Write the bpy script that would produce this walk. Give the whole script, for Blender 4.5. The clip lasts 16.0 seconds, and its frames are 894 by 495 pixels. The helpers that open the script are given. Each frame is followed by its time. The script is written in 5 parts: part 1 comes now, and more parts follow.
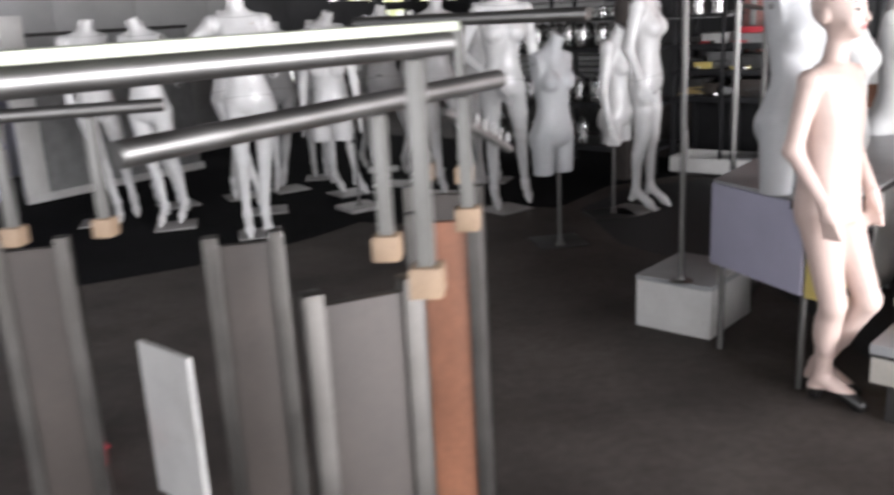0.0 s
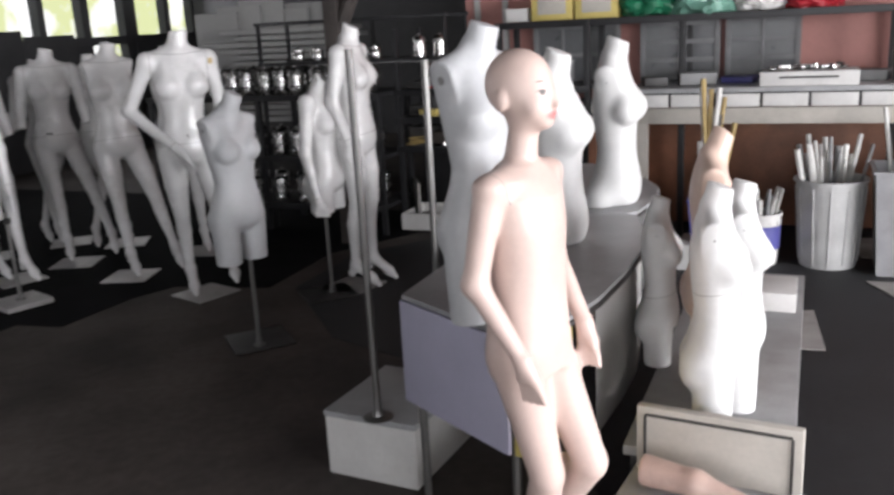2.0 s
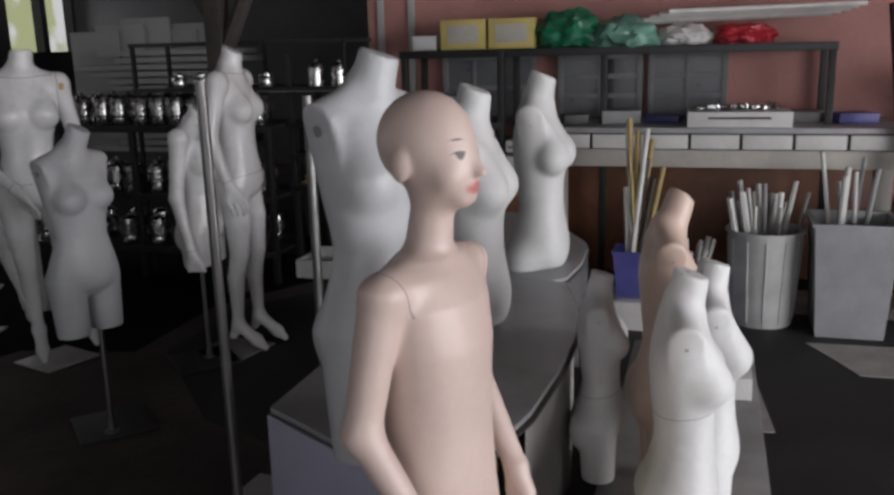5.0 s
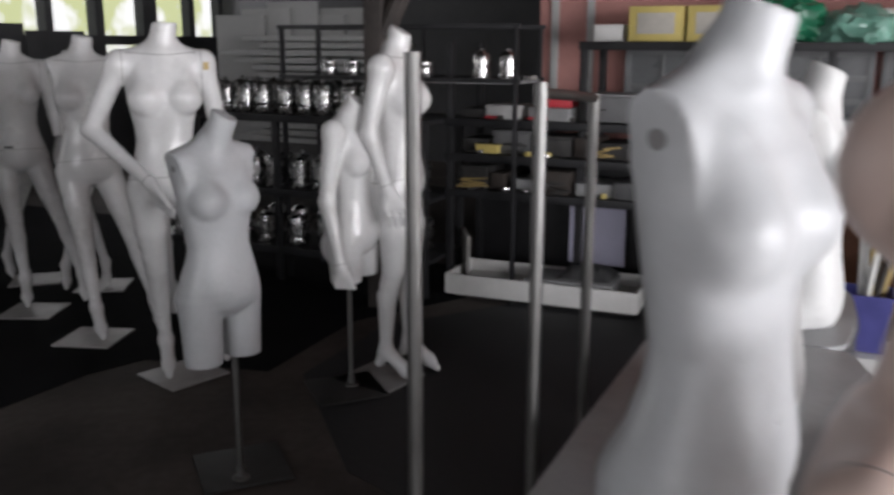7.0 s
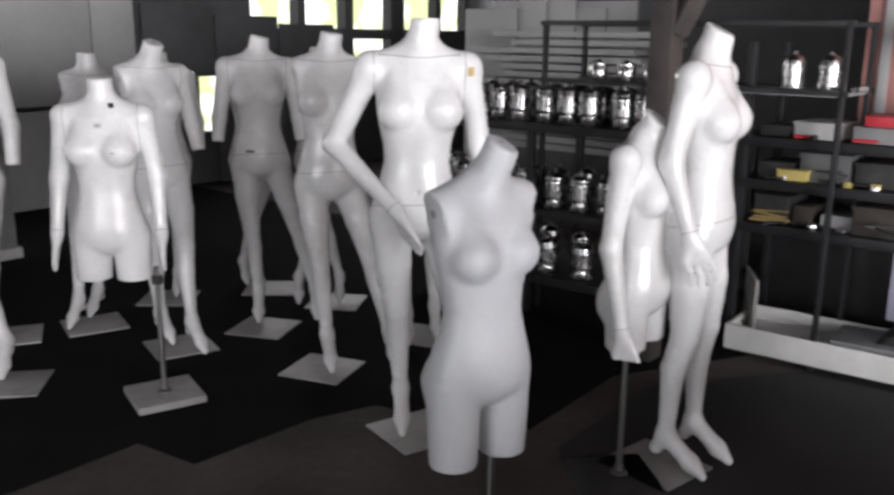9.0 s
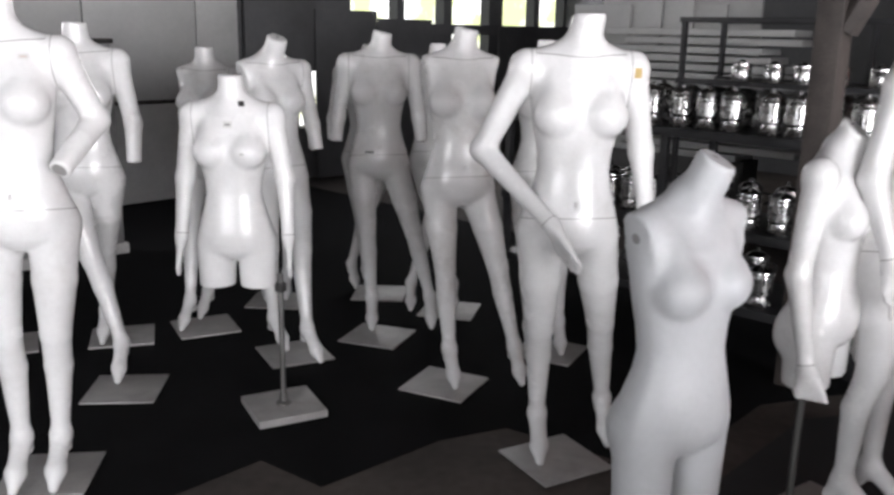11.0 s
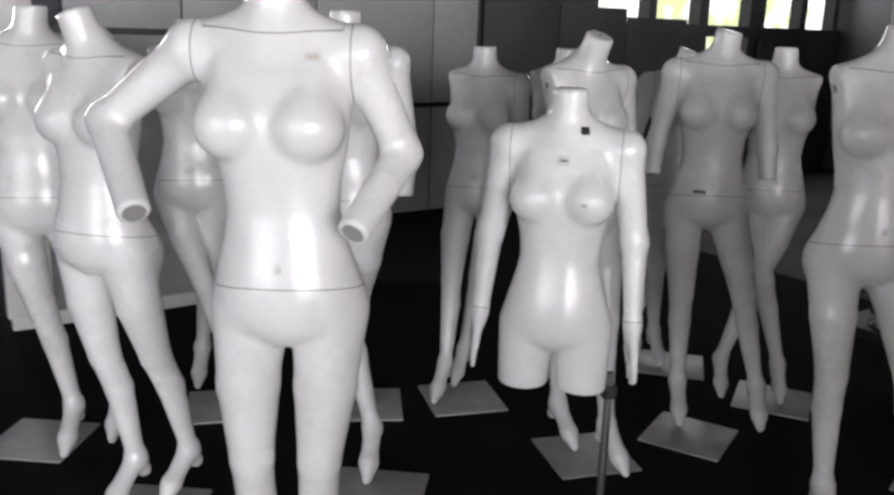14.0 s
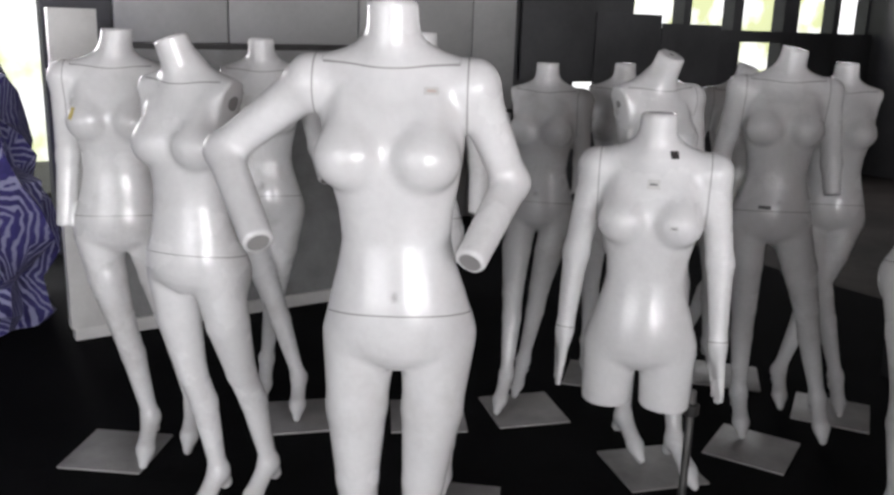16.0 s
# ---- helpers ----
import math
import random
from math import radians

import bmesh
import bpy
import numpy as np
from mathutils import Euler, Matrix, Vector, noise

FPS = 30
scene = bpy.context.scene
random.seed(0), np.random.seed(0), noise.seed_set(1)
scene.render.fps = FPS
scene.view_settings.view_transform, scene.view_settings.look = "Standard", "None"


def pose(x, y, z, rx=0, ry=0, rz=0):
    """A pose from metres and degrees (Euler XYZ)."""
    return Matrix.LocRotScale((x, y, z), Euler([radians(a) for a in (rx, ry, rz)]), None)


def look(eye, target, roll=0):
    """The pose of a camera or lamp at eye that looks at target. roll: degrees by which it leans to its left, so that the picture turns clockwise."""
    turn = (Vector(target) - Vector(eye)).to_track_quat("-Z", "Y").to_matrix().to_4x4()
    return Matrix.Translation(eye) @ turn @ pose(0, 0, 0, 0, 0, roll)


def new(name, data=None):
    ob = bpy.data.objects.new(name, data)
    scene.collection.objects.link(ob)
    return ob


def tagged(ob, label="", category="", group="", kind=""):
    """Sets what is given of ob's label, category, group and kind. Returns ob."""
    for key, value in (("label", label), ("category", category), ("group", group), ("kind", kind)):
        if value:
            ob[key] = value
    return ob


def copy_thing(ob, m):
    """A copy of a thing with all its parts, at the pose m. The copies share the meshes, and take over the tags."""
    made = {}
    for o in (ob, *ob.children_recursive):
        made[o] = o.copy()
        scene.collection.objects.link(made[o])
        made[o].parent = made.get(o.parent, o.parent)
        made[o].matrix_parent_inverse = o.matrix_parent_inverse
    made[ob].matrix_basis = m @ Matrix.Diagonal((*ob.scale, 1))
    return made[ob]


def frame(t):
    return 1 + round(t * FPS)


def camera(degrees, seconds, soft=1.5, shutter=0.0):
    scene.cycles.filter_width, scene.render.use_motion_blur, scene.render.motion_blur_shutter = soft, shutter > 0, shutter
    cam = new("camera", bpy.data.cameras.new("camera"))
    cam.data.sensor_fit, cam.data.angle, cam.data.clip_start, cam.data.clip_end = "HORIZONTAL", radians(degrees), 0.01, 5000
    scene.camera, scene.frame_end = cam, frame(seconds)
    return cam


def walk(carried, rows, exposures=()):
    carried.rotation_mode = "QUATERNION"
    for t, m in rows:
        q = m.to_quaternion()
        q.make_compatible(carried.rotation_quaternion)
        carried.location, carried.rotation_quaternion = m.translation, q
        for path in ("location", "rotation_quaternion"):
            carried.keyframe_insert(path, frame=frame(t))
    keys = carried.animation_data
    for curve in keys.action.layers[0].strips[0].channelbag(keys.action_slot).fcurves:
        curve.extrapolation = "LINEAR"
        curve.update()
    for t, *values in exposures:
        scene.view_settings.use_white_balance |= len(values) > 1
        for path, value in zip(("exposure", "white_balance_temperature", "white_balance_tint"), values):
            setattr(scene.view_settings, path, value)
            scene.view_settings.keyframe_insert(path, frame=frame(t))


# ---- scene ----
cam = camera(54.0, 16.0, soft=2.8, shutter=0.5)
PATH = [
    (0, (0.474, 0.079, 1.411), (0.262, 1.996, 0.884), -3.0),
    (0.5, (0.616, 0.382, 1.41), (0.594, 2.312, 0.883), -2.7),
    (1, (0.752, 0.559, 1.468), (0.855, 2.489, 0.955), -2.9),
    (1.5, (0.834, 0.777, 1.491), (1.026, 2.703, 0.987), -2.6),
    (2, (0.926, 1.021, 1.507), (1.211, 2.936, 1.005), -3.1),
    (2.5, (0.996, 1.194, 1.509), (1.4, 3.087, 1.005), -3.1),
    (3, (1.141, 1.38, 1.5), (1.623, 3.258, 1.009), -2.8),
    (5.5, (1.022, 1.704, 1.508), (1.514, 3.59, 1.058), -1.4),
    (6, (0.971, 1.863, 1.482), (1.449, 3.752, 1.033), -1.5),
    (6.5, (1.006, 2.172, 1.484), (1.394, 4.078, 1.02), -1.4),
    (7, (0.954, 2.39, 1.45), (1.188, 4.324, 0.997), 0.2),
    (7.5, (0.869, 2.731, 1.446), (0.984, 4.675, 0.99), 0.5),
    (8, (0.833, 2.988, 1.453), (0.837, 4.935, 0.995), 0.6),
    (8.5, (0.821, 3.096, 1.476), (0.696, 5.034, 0.999), 0.1),
    (9, (0.746, 3.15, 1.476), (0.486, 5.076, 1.005), 0.7),
    (11.5, (0.336, 3.497, 1.474), (-0.148, 5.375, 0.985), 1.3),
    (12, (0.167, 3.694, 1.444), (-0.423, 5.541, 0.953), 1.7),
    (12.5, (-0.053, 3.855, 1.434), (-0.711, 5.68, 0.947), 1.7),
    (13, (-0.215, 4.043, 1.432), (-0.899, 5.856, 0.939), 1.7),
    (13.5, (-0.284, 4.149, 1.43), (-1.031, 5.939, 0.94), 1.8),
    (14, (-0.37, 4.171, 1.442), (-1.162, 5.941, 0.951), 2.0),
    (14.5, (-0.429, 4.146, 1.451), (-1.227, 5.913, 0.963), 1.8),
    (15, (-0.482, 4.098, 1.462), (-1.272, 5.871, 0.98), 1.8),
    (15.5, (-0.516, 4.065, 1.475), (-1.313, 5.835, 0.993), 1.7),
    (16, (-0.534, 4.061, 1.501), (-1.354, 5.817, 1.008), 1.8),
]
walk(cam, [(t, look(eye, target, roll)) for t, eye, target, roll in PATH],
     exposures=[(0.0, -0.45), (1.5, -0.5), (3.0, -1.2), (5.5, -1.85), (6.5, -1.5), (7.5, -0.55), (8.0, -0.45), (9.0, -0.2), (11.5, 0.0), (13.0, -0.22), (16.0, -0.5)])

# the building stands turned against the walk: U runs along the pink wall, V towards it
TURNED = pose(0, 0, 0, 0, 0, -31.5)


def at(u, v, z=0.0, turn=0.0):
    return TURNED @ pose(u, v, z, 0, 0, turn)


# ---- light ----
world = bpy.data.worlds.new("sky")
world.use_nodes = True
scene.world = world
wn = world.node_tree.nodes
sky = wn.new("ShaderNodeTexSky")
sky.sky_type, sky.sun_disc = "NISHITA", False
sky.sun_elevation, sky.sun_rotation = radians(52), radians(150)
world.node_tree.links.new(sky.outputs[0], wn["Background"].inputs[0])
wn["Background"].inputs[1].default_value = 0.12

sun = new("sun", bpy.data.lights.new("sun", "SUN"))
sun.data.energy, sun.data.angle, sun.data.color = 3.0, radians(0.5), (1.0, 0.95, 0.88)
sun.matrix_world = pose(0, 0, 8, 38, 0, 150)


def window_light(name, m, wide, high, power, color=(0.97, 0.957, 1.0)):
    ob = new(name, bpy.data.lights.new(name, "AREA"))
    ob.data.shape, ob.data.size, ob.data.size_y = "RECTANGLE", wide, high
    ob.data.energy, ob.data.color = power, color
    ob.matrix_world = m
    return ob


# daylight of the open shop front, of the open side and of the high window band
window_light("light_front", TURNED @ pose(0.3, -3.6, 1.5, 90, 0, 0), 5.4, 2.6, 380)
window_light("light_side", TURNED @ pose(5.7, 1.7, 1.5, 90, 0, 90), 6.6, 2.5, 1620)
window_light("light_band", TURNED @ pose(-8.25, 10.5, 1.9, 90, 0, -90), 3.6, 0.5, 45)
window_light("light_door", TURNED @ pose(-8.3, 3.1, 1.2, 90, 0, -90), 1.7, 2.0, 130)


# ---- materials ----
def mat(name, color, rough=0.5, metal=0.0, var=0.12, scale=6.0, bump=0.0, bscale=150.0, stain=0.0, tint=0.0, spec=0.5, coat=0.0):
    """Painted or raw surface: colour that varies at two scales, uneven gloss, fine relief."""
    m = bpy.data.materials.new(name)
    m.use_nodes = True
    n, l = m.node_tree.nodes, m.node_tree.links
    b = n["Principled BSDF"]
    b.inputs["Roughness"].default_value, b.inputs["Metallic"].default_value = rough, metal
    b.inputs["Specular IOR Level"].default_value, b.inputs["Coat Weight"].default_value = spec, coat
    co = n.new("ShaderNodeTexCoord")
    geo = n.new("ShaderNodeNewGeometry")
    big, fine = n.new("ShaderNodeTexNoise"), n.new("ShaderNodeTexNoise")
    big.inputs["Scale"].default_value, big.inputs["Detail"].default_value = scale, 6
    fine.inputs["Scale"].default_value, fine.inputs["Detail"].default_value = scale * 14, 3
    l.new(geo.outputs["Position"], big.inputs["Vector"])
    l.new(geo.outputs["Position"], fine.inputs["Vector"])
    ramp = n.new("ShaderNodeValToRGB")
    dark = [c * (1 - 2.2 * var) for c in color]
    light = [min(1, c * (1 + 0.7 * var)) for c in color]
    ramp.color_ramp.elements[0].position, ramp.color_ramp.elements[0].color = 0.3, (*dark, 1)
    ramp.color_ramp.elements[1].position, ramp.color_ramp.elements[1].color = 0.68, (*light, 1)
    l.new(big.outputs["Fac"], ramp.inputs[0])
    mix = n.new("ShaderNodeMix")
    mix.data_type, mix.blend_type = "RGBA", "MULTIPLY"
    mix.inputs[0].default_value = min(1.0, var * 2)
    l.new(ramp.outputs[0], mix.inputs[6])
    l.new(fine.outputs["Fac"], mix.inputs[7])
    out = mix.outputs[2]
    if stain:
        spots = n.new("ShaderNodeTexNoise")
        spots.inputs["Scale"].default_value, spots.inputs["Detail"].default_value, spots.inputs["Roughness"].default_value = scale * 0.6, 9, 0.7
        l.new(geo.outputs["Position"], spots.inputs["Vector"])
        cut = n.new("ShaderNodeMapRange")
        cut.inputs[1].default_value, cut.inputs[2].default_value, cut.inputs[4].default_value = 0.52, 0.72, stain
        l.new(spots.outputs["Fac"], cut.inputs[0])
        soil = n.new("ShaderNodeMix")
        soil.data_type = "RGBA"
        soil.inputs[7].default_value = (color[0] * 0.32, color[1] * 0.29, color[2] * 0.25, 1)
        l.new(cut.outputs[0], soil.inputs[0])
        l.new(out, soil.inputs[6])
        out = soil.outputs[2]
    if tint:
        info, hsv, span = n.new("ShaderNodeObjectInfo"), n.new("ShaderNodeHueSaturation"), n.new("ShaderNodeMapRange")
        span.inputs[3].default_value, span.inputs[4].default_value = 1 - tint, 1 + tint
        l.new(info.outputs["Random"], span.inputs[0])
        l.new(span.outputs[0], hsv.inputs["Value"])
        l.new(out, hsv.inputs["Color"])
        out = hsv.outputs[0]
    l.new(out, b.inputs["Base Color"])
    gloss = n.new("ShaderNodeMapRange")
    gloss.inputs[3].default_value, gloss.inputs[4].default_value = max(0.02, rough - 0.1), min(1, rough + 0.12)
    l.new(big.outputs["Fac"], gloss.inputs[0])
    l.new(gloss.outputs[0], b.inputs["Roughness"])
    if bump:
        grain, bp = n.new("ShaderNodeTexNoise"), n.new("ShaderNodeBump")
        grain.inputs["Scale"].default_value, grain.inputs["Detail"].default_value = bscale, 4
        bp.inputs["Strength"].default_value, bp.inputs["Distance"].default_value = bump, 0.01
        l.new(geo.outputs["Position"], grain.inputs["Vector"])
        l.new(grain.outputs["Fac"], bp.inputs["Height"])
        l.new(bp.outputs[0], b.inputs["Normal"])
    return m


def body_mat(name, color, rough, soil=0.35, seam=(0.16, 0.15, 0.145), coat=0.0):
    """Sprayed fibreglass: paint, scuffs, and the dark joints where waist and arms are put on."""
    m = mat(name, color, rough, var=0.05, scale=5, stain=soil, tint=0.05, bump=0.03, bscale=60, coat=coat)
    n, l = m.node_tree.nodes, m.node_tree.links
    b = n["Principled BSDF"]
    before = b.inputs["Base Color"].links[0].from_socket
    marks = []
    for key in ("waist", "armhole"):
        a, ab, lt = n.new("ShaderNodeAttribute"), n.new("ShaderNodeMath"), n.new("ShaderNodeMapRange")
        a.attribute_name = key
        ab.operation = "ABSOLUTE"
        lt.inputs[1].default_value, lt.inputs[2].default_value, lt.inputs[3].default_value, lt.inputs[4].default_value = 0.0006, 0.0020, 1, 0
        l.new(a.outputs["Fac"], ab.inputs[0])
        l.new(ab.outputs[0], lt.inputs[0])
        marks.append(lt)
    spot, inside = n.new("ShaderNodeAttribute"), n.new("ShaderNodeMapRange")
    spot.attribute_name = "fitting"
    inside.inputs[1].default_value, inside.inputs[2].default_value, inside.inputs[3].default_value, inside.inputs[4].default_value = -0.001, 0.001, 1, 0
    l.new(spot.outputs["Fac"], inside.inputs[0])
    marks.append(inside)
    mx = marks[0]
    for other in marks[1:]:
        top = n.new("ShaderNodeMath")
        top.operation = "MAXIMUM"
        l.new(mx.outputs[0], top.inputs[0])
        l.new(other.outputs[0], top.inputs[1])
        mx = top
    j = n.new("ShaderNodeMix")
    j.data_type = "RGBA"
    j.inputs[7].default_value = (*seam, 1)
    half = n.new("ShaderNodeMath")
    half.operation = "MULTIPLY"
    half.inputs[1].default_value = 0.8
    l.new(mx.outputs[0], half.inputs[0])
    l.new(half.outputs[0], j.inputs[0])
    l.new(before, j.inputs[6])
    l.new(j.outputs[2], b.inputs["Base Color"])
    return m



def painted(m, key, color, amount, soft):
    """Paint laid over the body where the mesh's own field of that name is below nought."""
    n, l = m.node_tree.nodes, m.node_tree.links
    b = n["Principled BSDF"]
    before = b.inputs["Base Color"].links[0].from_socket
    a, r, j = n.new("ShaderNodeAttribute"), n.new("ShaderNodeMapRange"), n.new("ShaderNodeMix")
    a.attribute_name = key
    r.inputs[1].default_value, r.inputs[2].default_value, r.inputs[3].default_value, r.inputs[4].default_value = -soft, soft, amount, 0
    j.data_type = "RGBA"
    j.inputs[7].default_value = (*color, 1)
    l.new(a.outputs["Fac"], r.inputs[0])
    l.new(r.outputs[0], j.inputs[0])
    l.new(before, j.inputs[6])
    l.new(j.outputs[2], b.inputs["Base Color"])


M_GLOSS = body_mat("gloss_white_paint", (0.77, 0.765, 0.76), 0.24, 0.24, coat=0.25)
M_AGED = body_mat("aged_grey_white_paint", (0.73, 0.725, 0.72), 0.25, 0.36, coat=0.25)
# own colour of the torso on a rod; on the dress form it carries shade
M_PALE = body_mat("pale_grey_plastic_and_shade", (0.5, 0.51, 0.52), 0.4, 0.12)
M_MATTE = body_mat("matte_white_plaster", (0.7, 0.7, 0.69), 0.5, 0.15)
M_FLESH = body_mat("flesh_paint", (0.63, 0.475, 0.395), 0.36, 0.12)
M_CHILD = body_mat("child_flesh_paint", (0.64, 0.495, 0.44), 0.4, 0.1)
painted(M_CHILD, "lips", (0.42, 0.09, 0.09), 0.85, 0.35)
painted(M_CHILD, "whites", (0.62, 0.54, 0.5), 0.45, 0.25)
painted(M_CHILD, "eyes", (0.03, 0.018, 0.014), 0.95, 0.25)
painted(M_CHILD, "shoes", (0.01, 0.009, 0.009), 1.0, 0.002)
M_SKIN = mat("plain_flesh_paint", (0.58, 0.42, 0.36), 0.36, var=0.08, scale=14, stain=0.3)
M_PLATE = mat("stand_plate_paint", (0.4, 0.39, 0.38), 0.4, var=0.1, scale=9, stain=0.4, tint=0.12)
M_CHROME = mat("chrome", (0.26, 0.256, 0.25), 0.45, 1.0, 0.06, 12, stain=0.08)
M_STEEL = mat("polished_steel", (0.55, 0.545, 0.54), 0.25, 1.0, 0.06, 20)
M_DULL = mat("dull_aluminium", (0.12, 0.114, 0.107), 0.5, 1.0, 0.1, 10, stain=0.3)
M_BLACK = mat("black_rack_paint", (0.02, 0.02, 0.022), 0.45, 0.0, 0.2, 10)
M_CARPET = mat("black_carpet", (0.012, 0.012, 0.013), 0.95, var=0.25, scale=3, bump=0.5, bscale=500, spec=0.1)
M_FLOOR = mat("worn_brown_floor", (0.118, 0.101, 0.092), 0.7, var=0.25, scale=1.6, bump=0.25, bscale=260, stain=0.55, spec=0.2)
M_SLATE = mat("slate_floor_sheet", (0.027, 0.0275, 0.03), 0.7, var=0.25, scale=2.0, bump=0.25, bscale=260, stain=0.5)
M_PAPER = mat("soiled_cardboard", (0.42, 0.4, 0.38), 0.85, var=0.12, scale=5, stain=0.3)
M_WHITE = mat("white_laminate", (0.66, 0.65, 0.63), 0.45, var=0.06, scale=5, stain=0.25)
M_CREAM = mat("cream_paint", (0.5, 0.47, 0.42), 0.55, var=0.08, scale=5, stain=0.3)
M_GREYTOP = mat("grey_tabletop", (0.38, 0.385, 0.39), 0.4, var=0.08, scale=6, stain=0.3)
M_VINYL = mat("grey_vinyl", (0.3, 0.3, 0.295), 0.22, var=0.08, scale=7, bump=0.12, bscale=22, stain=0.2)
M_LAV = mat("lavender_board", (0.42, 0.41, 0.52), 0.6, var=0.04, scale=4, stain=0.1)
M_PINK = mat("salmon_plaster", (0.46, 0.225, 0.2), 0.8, var=0.08, scale=2.5, bump=0.1, stain=0.25)
M_DARKWALL = mat("dark_sheet_wall", (0.1, 0.1, 0.105), 0.7, var=0.12, scale=2, stain=0.3)
M_PANEL = mat("light_grey_panel", (0.46, 0.46, 0.45), 0.55, var=0.06, scale=2, stain=0.25)
M_ROOF = mat("dark_roof_board", (0.05, 0.045, 0.04), 0.8, var=0.2, scale=3)
M_TIMBER = mat("dark_timber", (0.075, 0.062, 0.056), 0.7, var=0.25, scale=6, bump=0.3, bscale=80)
M_BROWN = mat("red_brown_board", (0.24, 0.1, 0.055), 0.5, var=0.2, scale=4, stain=0.3)
M_TAUPE = mat("taupe_board", (0.052, 0.042, 0.036), 0.55, var=0.15, scale=5, stain=0.2)
M_YELLOW = mat("yellow_card", (0.62, 0.5, 0.16), 0.6, var=0.08, scale=6, stain=0.15)
M_GREEN = mat("green_plastic_bag", (0.02, 0.2, 0.1), 0.35, var=0.2, scale=8)
M_TEAL = mat("pale_green_plastic_bag", (0.2, 0.42, 0.33), 0.35, var=0.2, scale=8)
M_RED = mat("red_plastic", (0.5, 0.03, 0.045), 0.4, var=0.12, scale=8)
M_BLUE = mat("blue_plastic", (0.1, 0.1, 0.34), 0.45, var=0.12, scale=8)
M_BIN = mat("grey_bin_plastic", (0.36, 0.36, 0.37), 0.5, var=0.08, scale=6, stain=0.2)
M_BINW = mat("pale_bin_plastic", (0.55, 0.55, 0.54), 0.5, var=0.08, scale=6, stain=0.25)
M_TUBE = mat("white_tube", (0.66, 0.65, 0.62), 0.5, var=0.08, scale=9, tint=0.15)
M_WOODTUBE = mat("ochre_tube", (0.5, 0.36, 0.14), 0.55, var=0.12, scale=9, tint=0.12)
M_GREY = mat("grey_equipment", (0.3, 0.3, 0.3), 0.5, var=0.1, scale=9, stain=0.2)
M_DARK = mat("dark_clutter", (0.05, 0.048, 0.047), 0.5, var=0.25, scale=12)
M_DIM = mat("dim_grey_plastic", (0.13, 0.13, 0.132), 0.5, var=0.15, scale=9, stain=0.3)
M_SASH = mat("dusty_grey_paint", (0.2, 0.2, 0.205), 0.6, var=0.12, scale=7, stain=0.3)
M_PANE = mat("dusty_pane", (0.13, 0.135, 0.14), 0.3, var=0.15, scale=4, stain=0.3)
M_HOLE = mat("dark_fitting", (0.04, 0.037, 0.035), 0.5, 0.3, 0.2, 20)
M_TARP = mat("blue_striped_tarp", (0.08, 0.07, 0.3), 0.4, var=0.3, scale=5)


def striped(m, light, scale):
    n, l = m.node_tree.nodes, m.node_tree.links
    b = n["Principled BSDF"]
    before = b.inputs["Base Color"].links[0].from_socket
    co, w, j = n.new("ShaderNodeTexCoord"), n.new("ShaderNodeTexWave"), n.new("ShaderNodeMix")
    w.inputs["Scale"].default_value, w.inputs["Distortion"].default_value = scale, 5.0
    l.new(co.outputs["Object"], w.inputs["Vector"])
    j.data_type = "RGBA"
    j.inputs[7].default_value = (*light, 1)
    cut = n.new("ShaderNodeMapRange")
    cut.inputs[1].default_value, cut.inputs[2].default_value = 0.6, 0.75
    l.new(w.outputs["Fac"], cut.inputs[0])
    l.new(cut.outputs[0], j.inputs[0])
    l.new(before, j.inputs[6])
    l.new(j.outputs[2], b.inputs["Base Color"])


striped(M_TARP, (0.36, 0.36, 0.55), 13.0)


def glow(name, color, strength):
    m = bpy.data.materials.new(name)
    m.use_nodes = True
    n, l = m.node_tree.nodes, m.node_tree.links
    b = n["Principled BSDF"]
    b.inputs["Base Color"].default_value = (0, 0, 0, 1)
    tex, ramp, geo = n.new("ShaderNodeTexNoise"), n.new("ShaderNodeValToRGB"), n.new("ShaderNodeNewGeometry")
    tex.inputs["Scale"].default_value, tex.inputs["Detail"].default_value = 1.4, 5
    l.new(geo.outputs["Position"], tex.inputs["Vector"])
    ramp.color_ramp.elements[0].position, ramp.color_ramp.elements[0].color = 0.42, (*color, 1)
    ramp.color_ramp.elements[1].position, ramp.color_ramp.elements[1].color = 0.52, (1, 1, 1, 1)
    l.new(tex.outputs["Fac"], ramp.inputs[0])
    l.new(ramp.outputs[0], b.inputs["Emission Color"])
    b.inputs["Emission Strength"].default_value = strength
    return m


M_OUT = glow("daylight_garden", (0.62, 0.66, 0.36), 2.0)


# ---- mesh helpers ----
def mesh_of(name, bm, material, smooth=True):
    me = bpy.data.meshes.new(name)
    bm.normal_update()
    bm.to_mesh(me)
    bm.free()
    me.materials.append(material)
    if smooth:
        me.shade_smooth()
        me.set_sharp_from_angle(angle=radians(38))
    return me


def thing(name, m, label, category, group="", kind=""):
    ob = new(name)
    ob.empty_display_size = 0.05
    ob.matrix_world = m
    return tagged(ob, label, category, group, kind)


def part(name, bm, material, parent, label="", m=None):
    ob = new(name, mesh_of(name, bm, material))
    ob.parent = parent
    if m is not None:
        ob.matrix_basis = m
    return tagged(ob, label)


def solo(name, bm, material, m, label, category, group="", kind=""):
    ob = new(name, mesh_of(name, bm, material))
    ob.matrix_world = m
    return tagged(ob, label, category, group, kind)


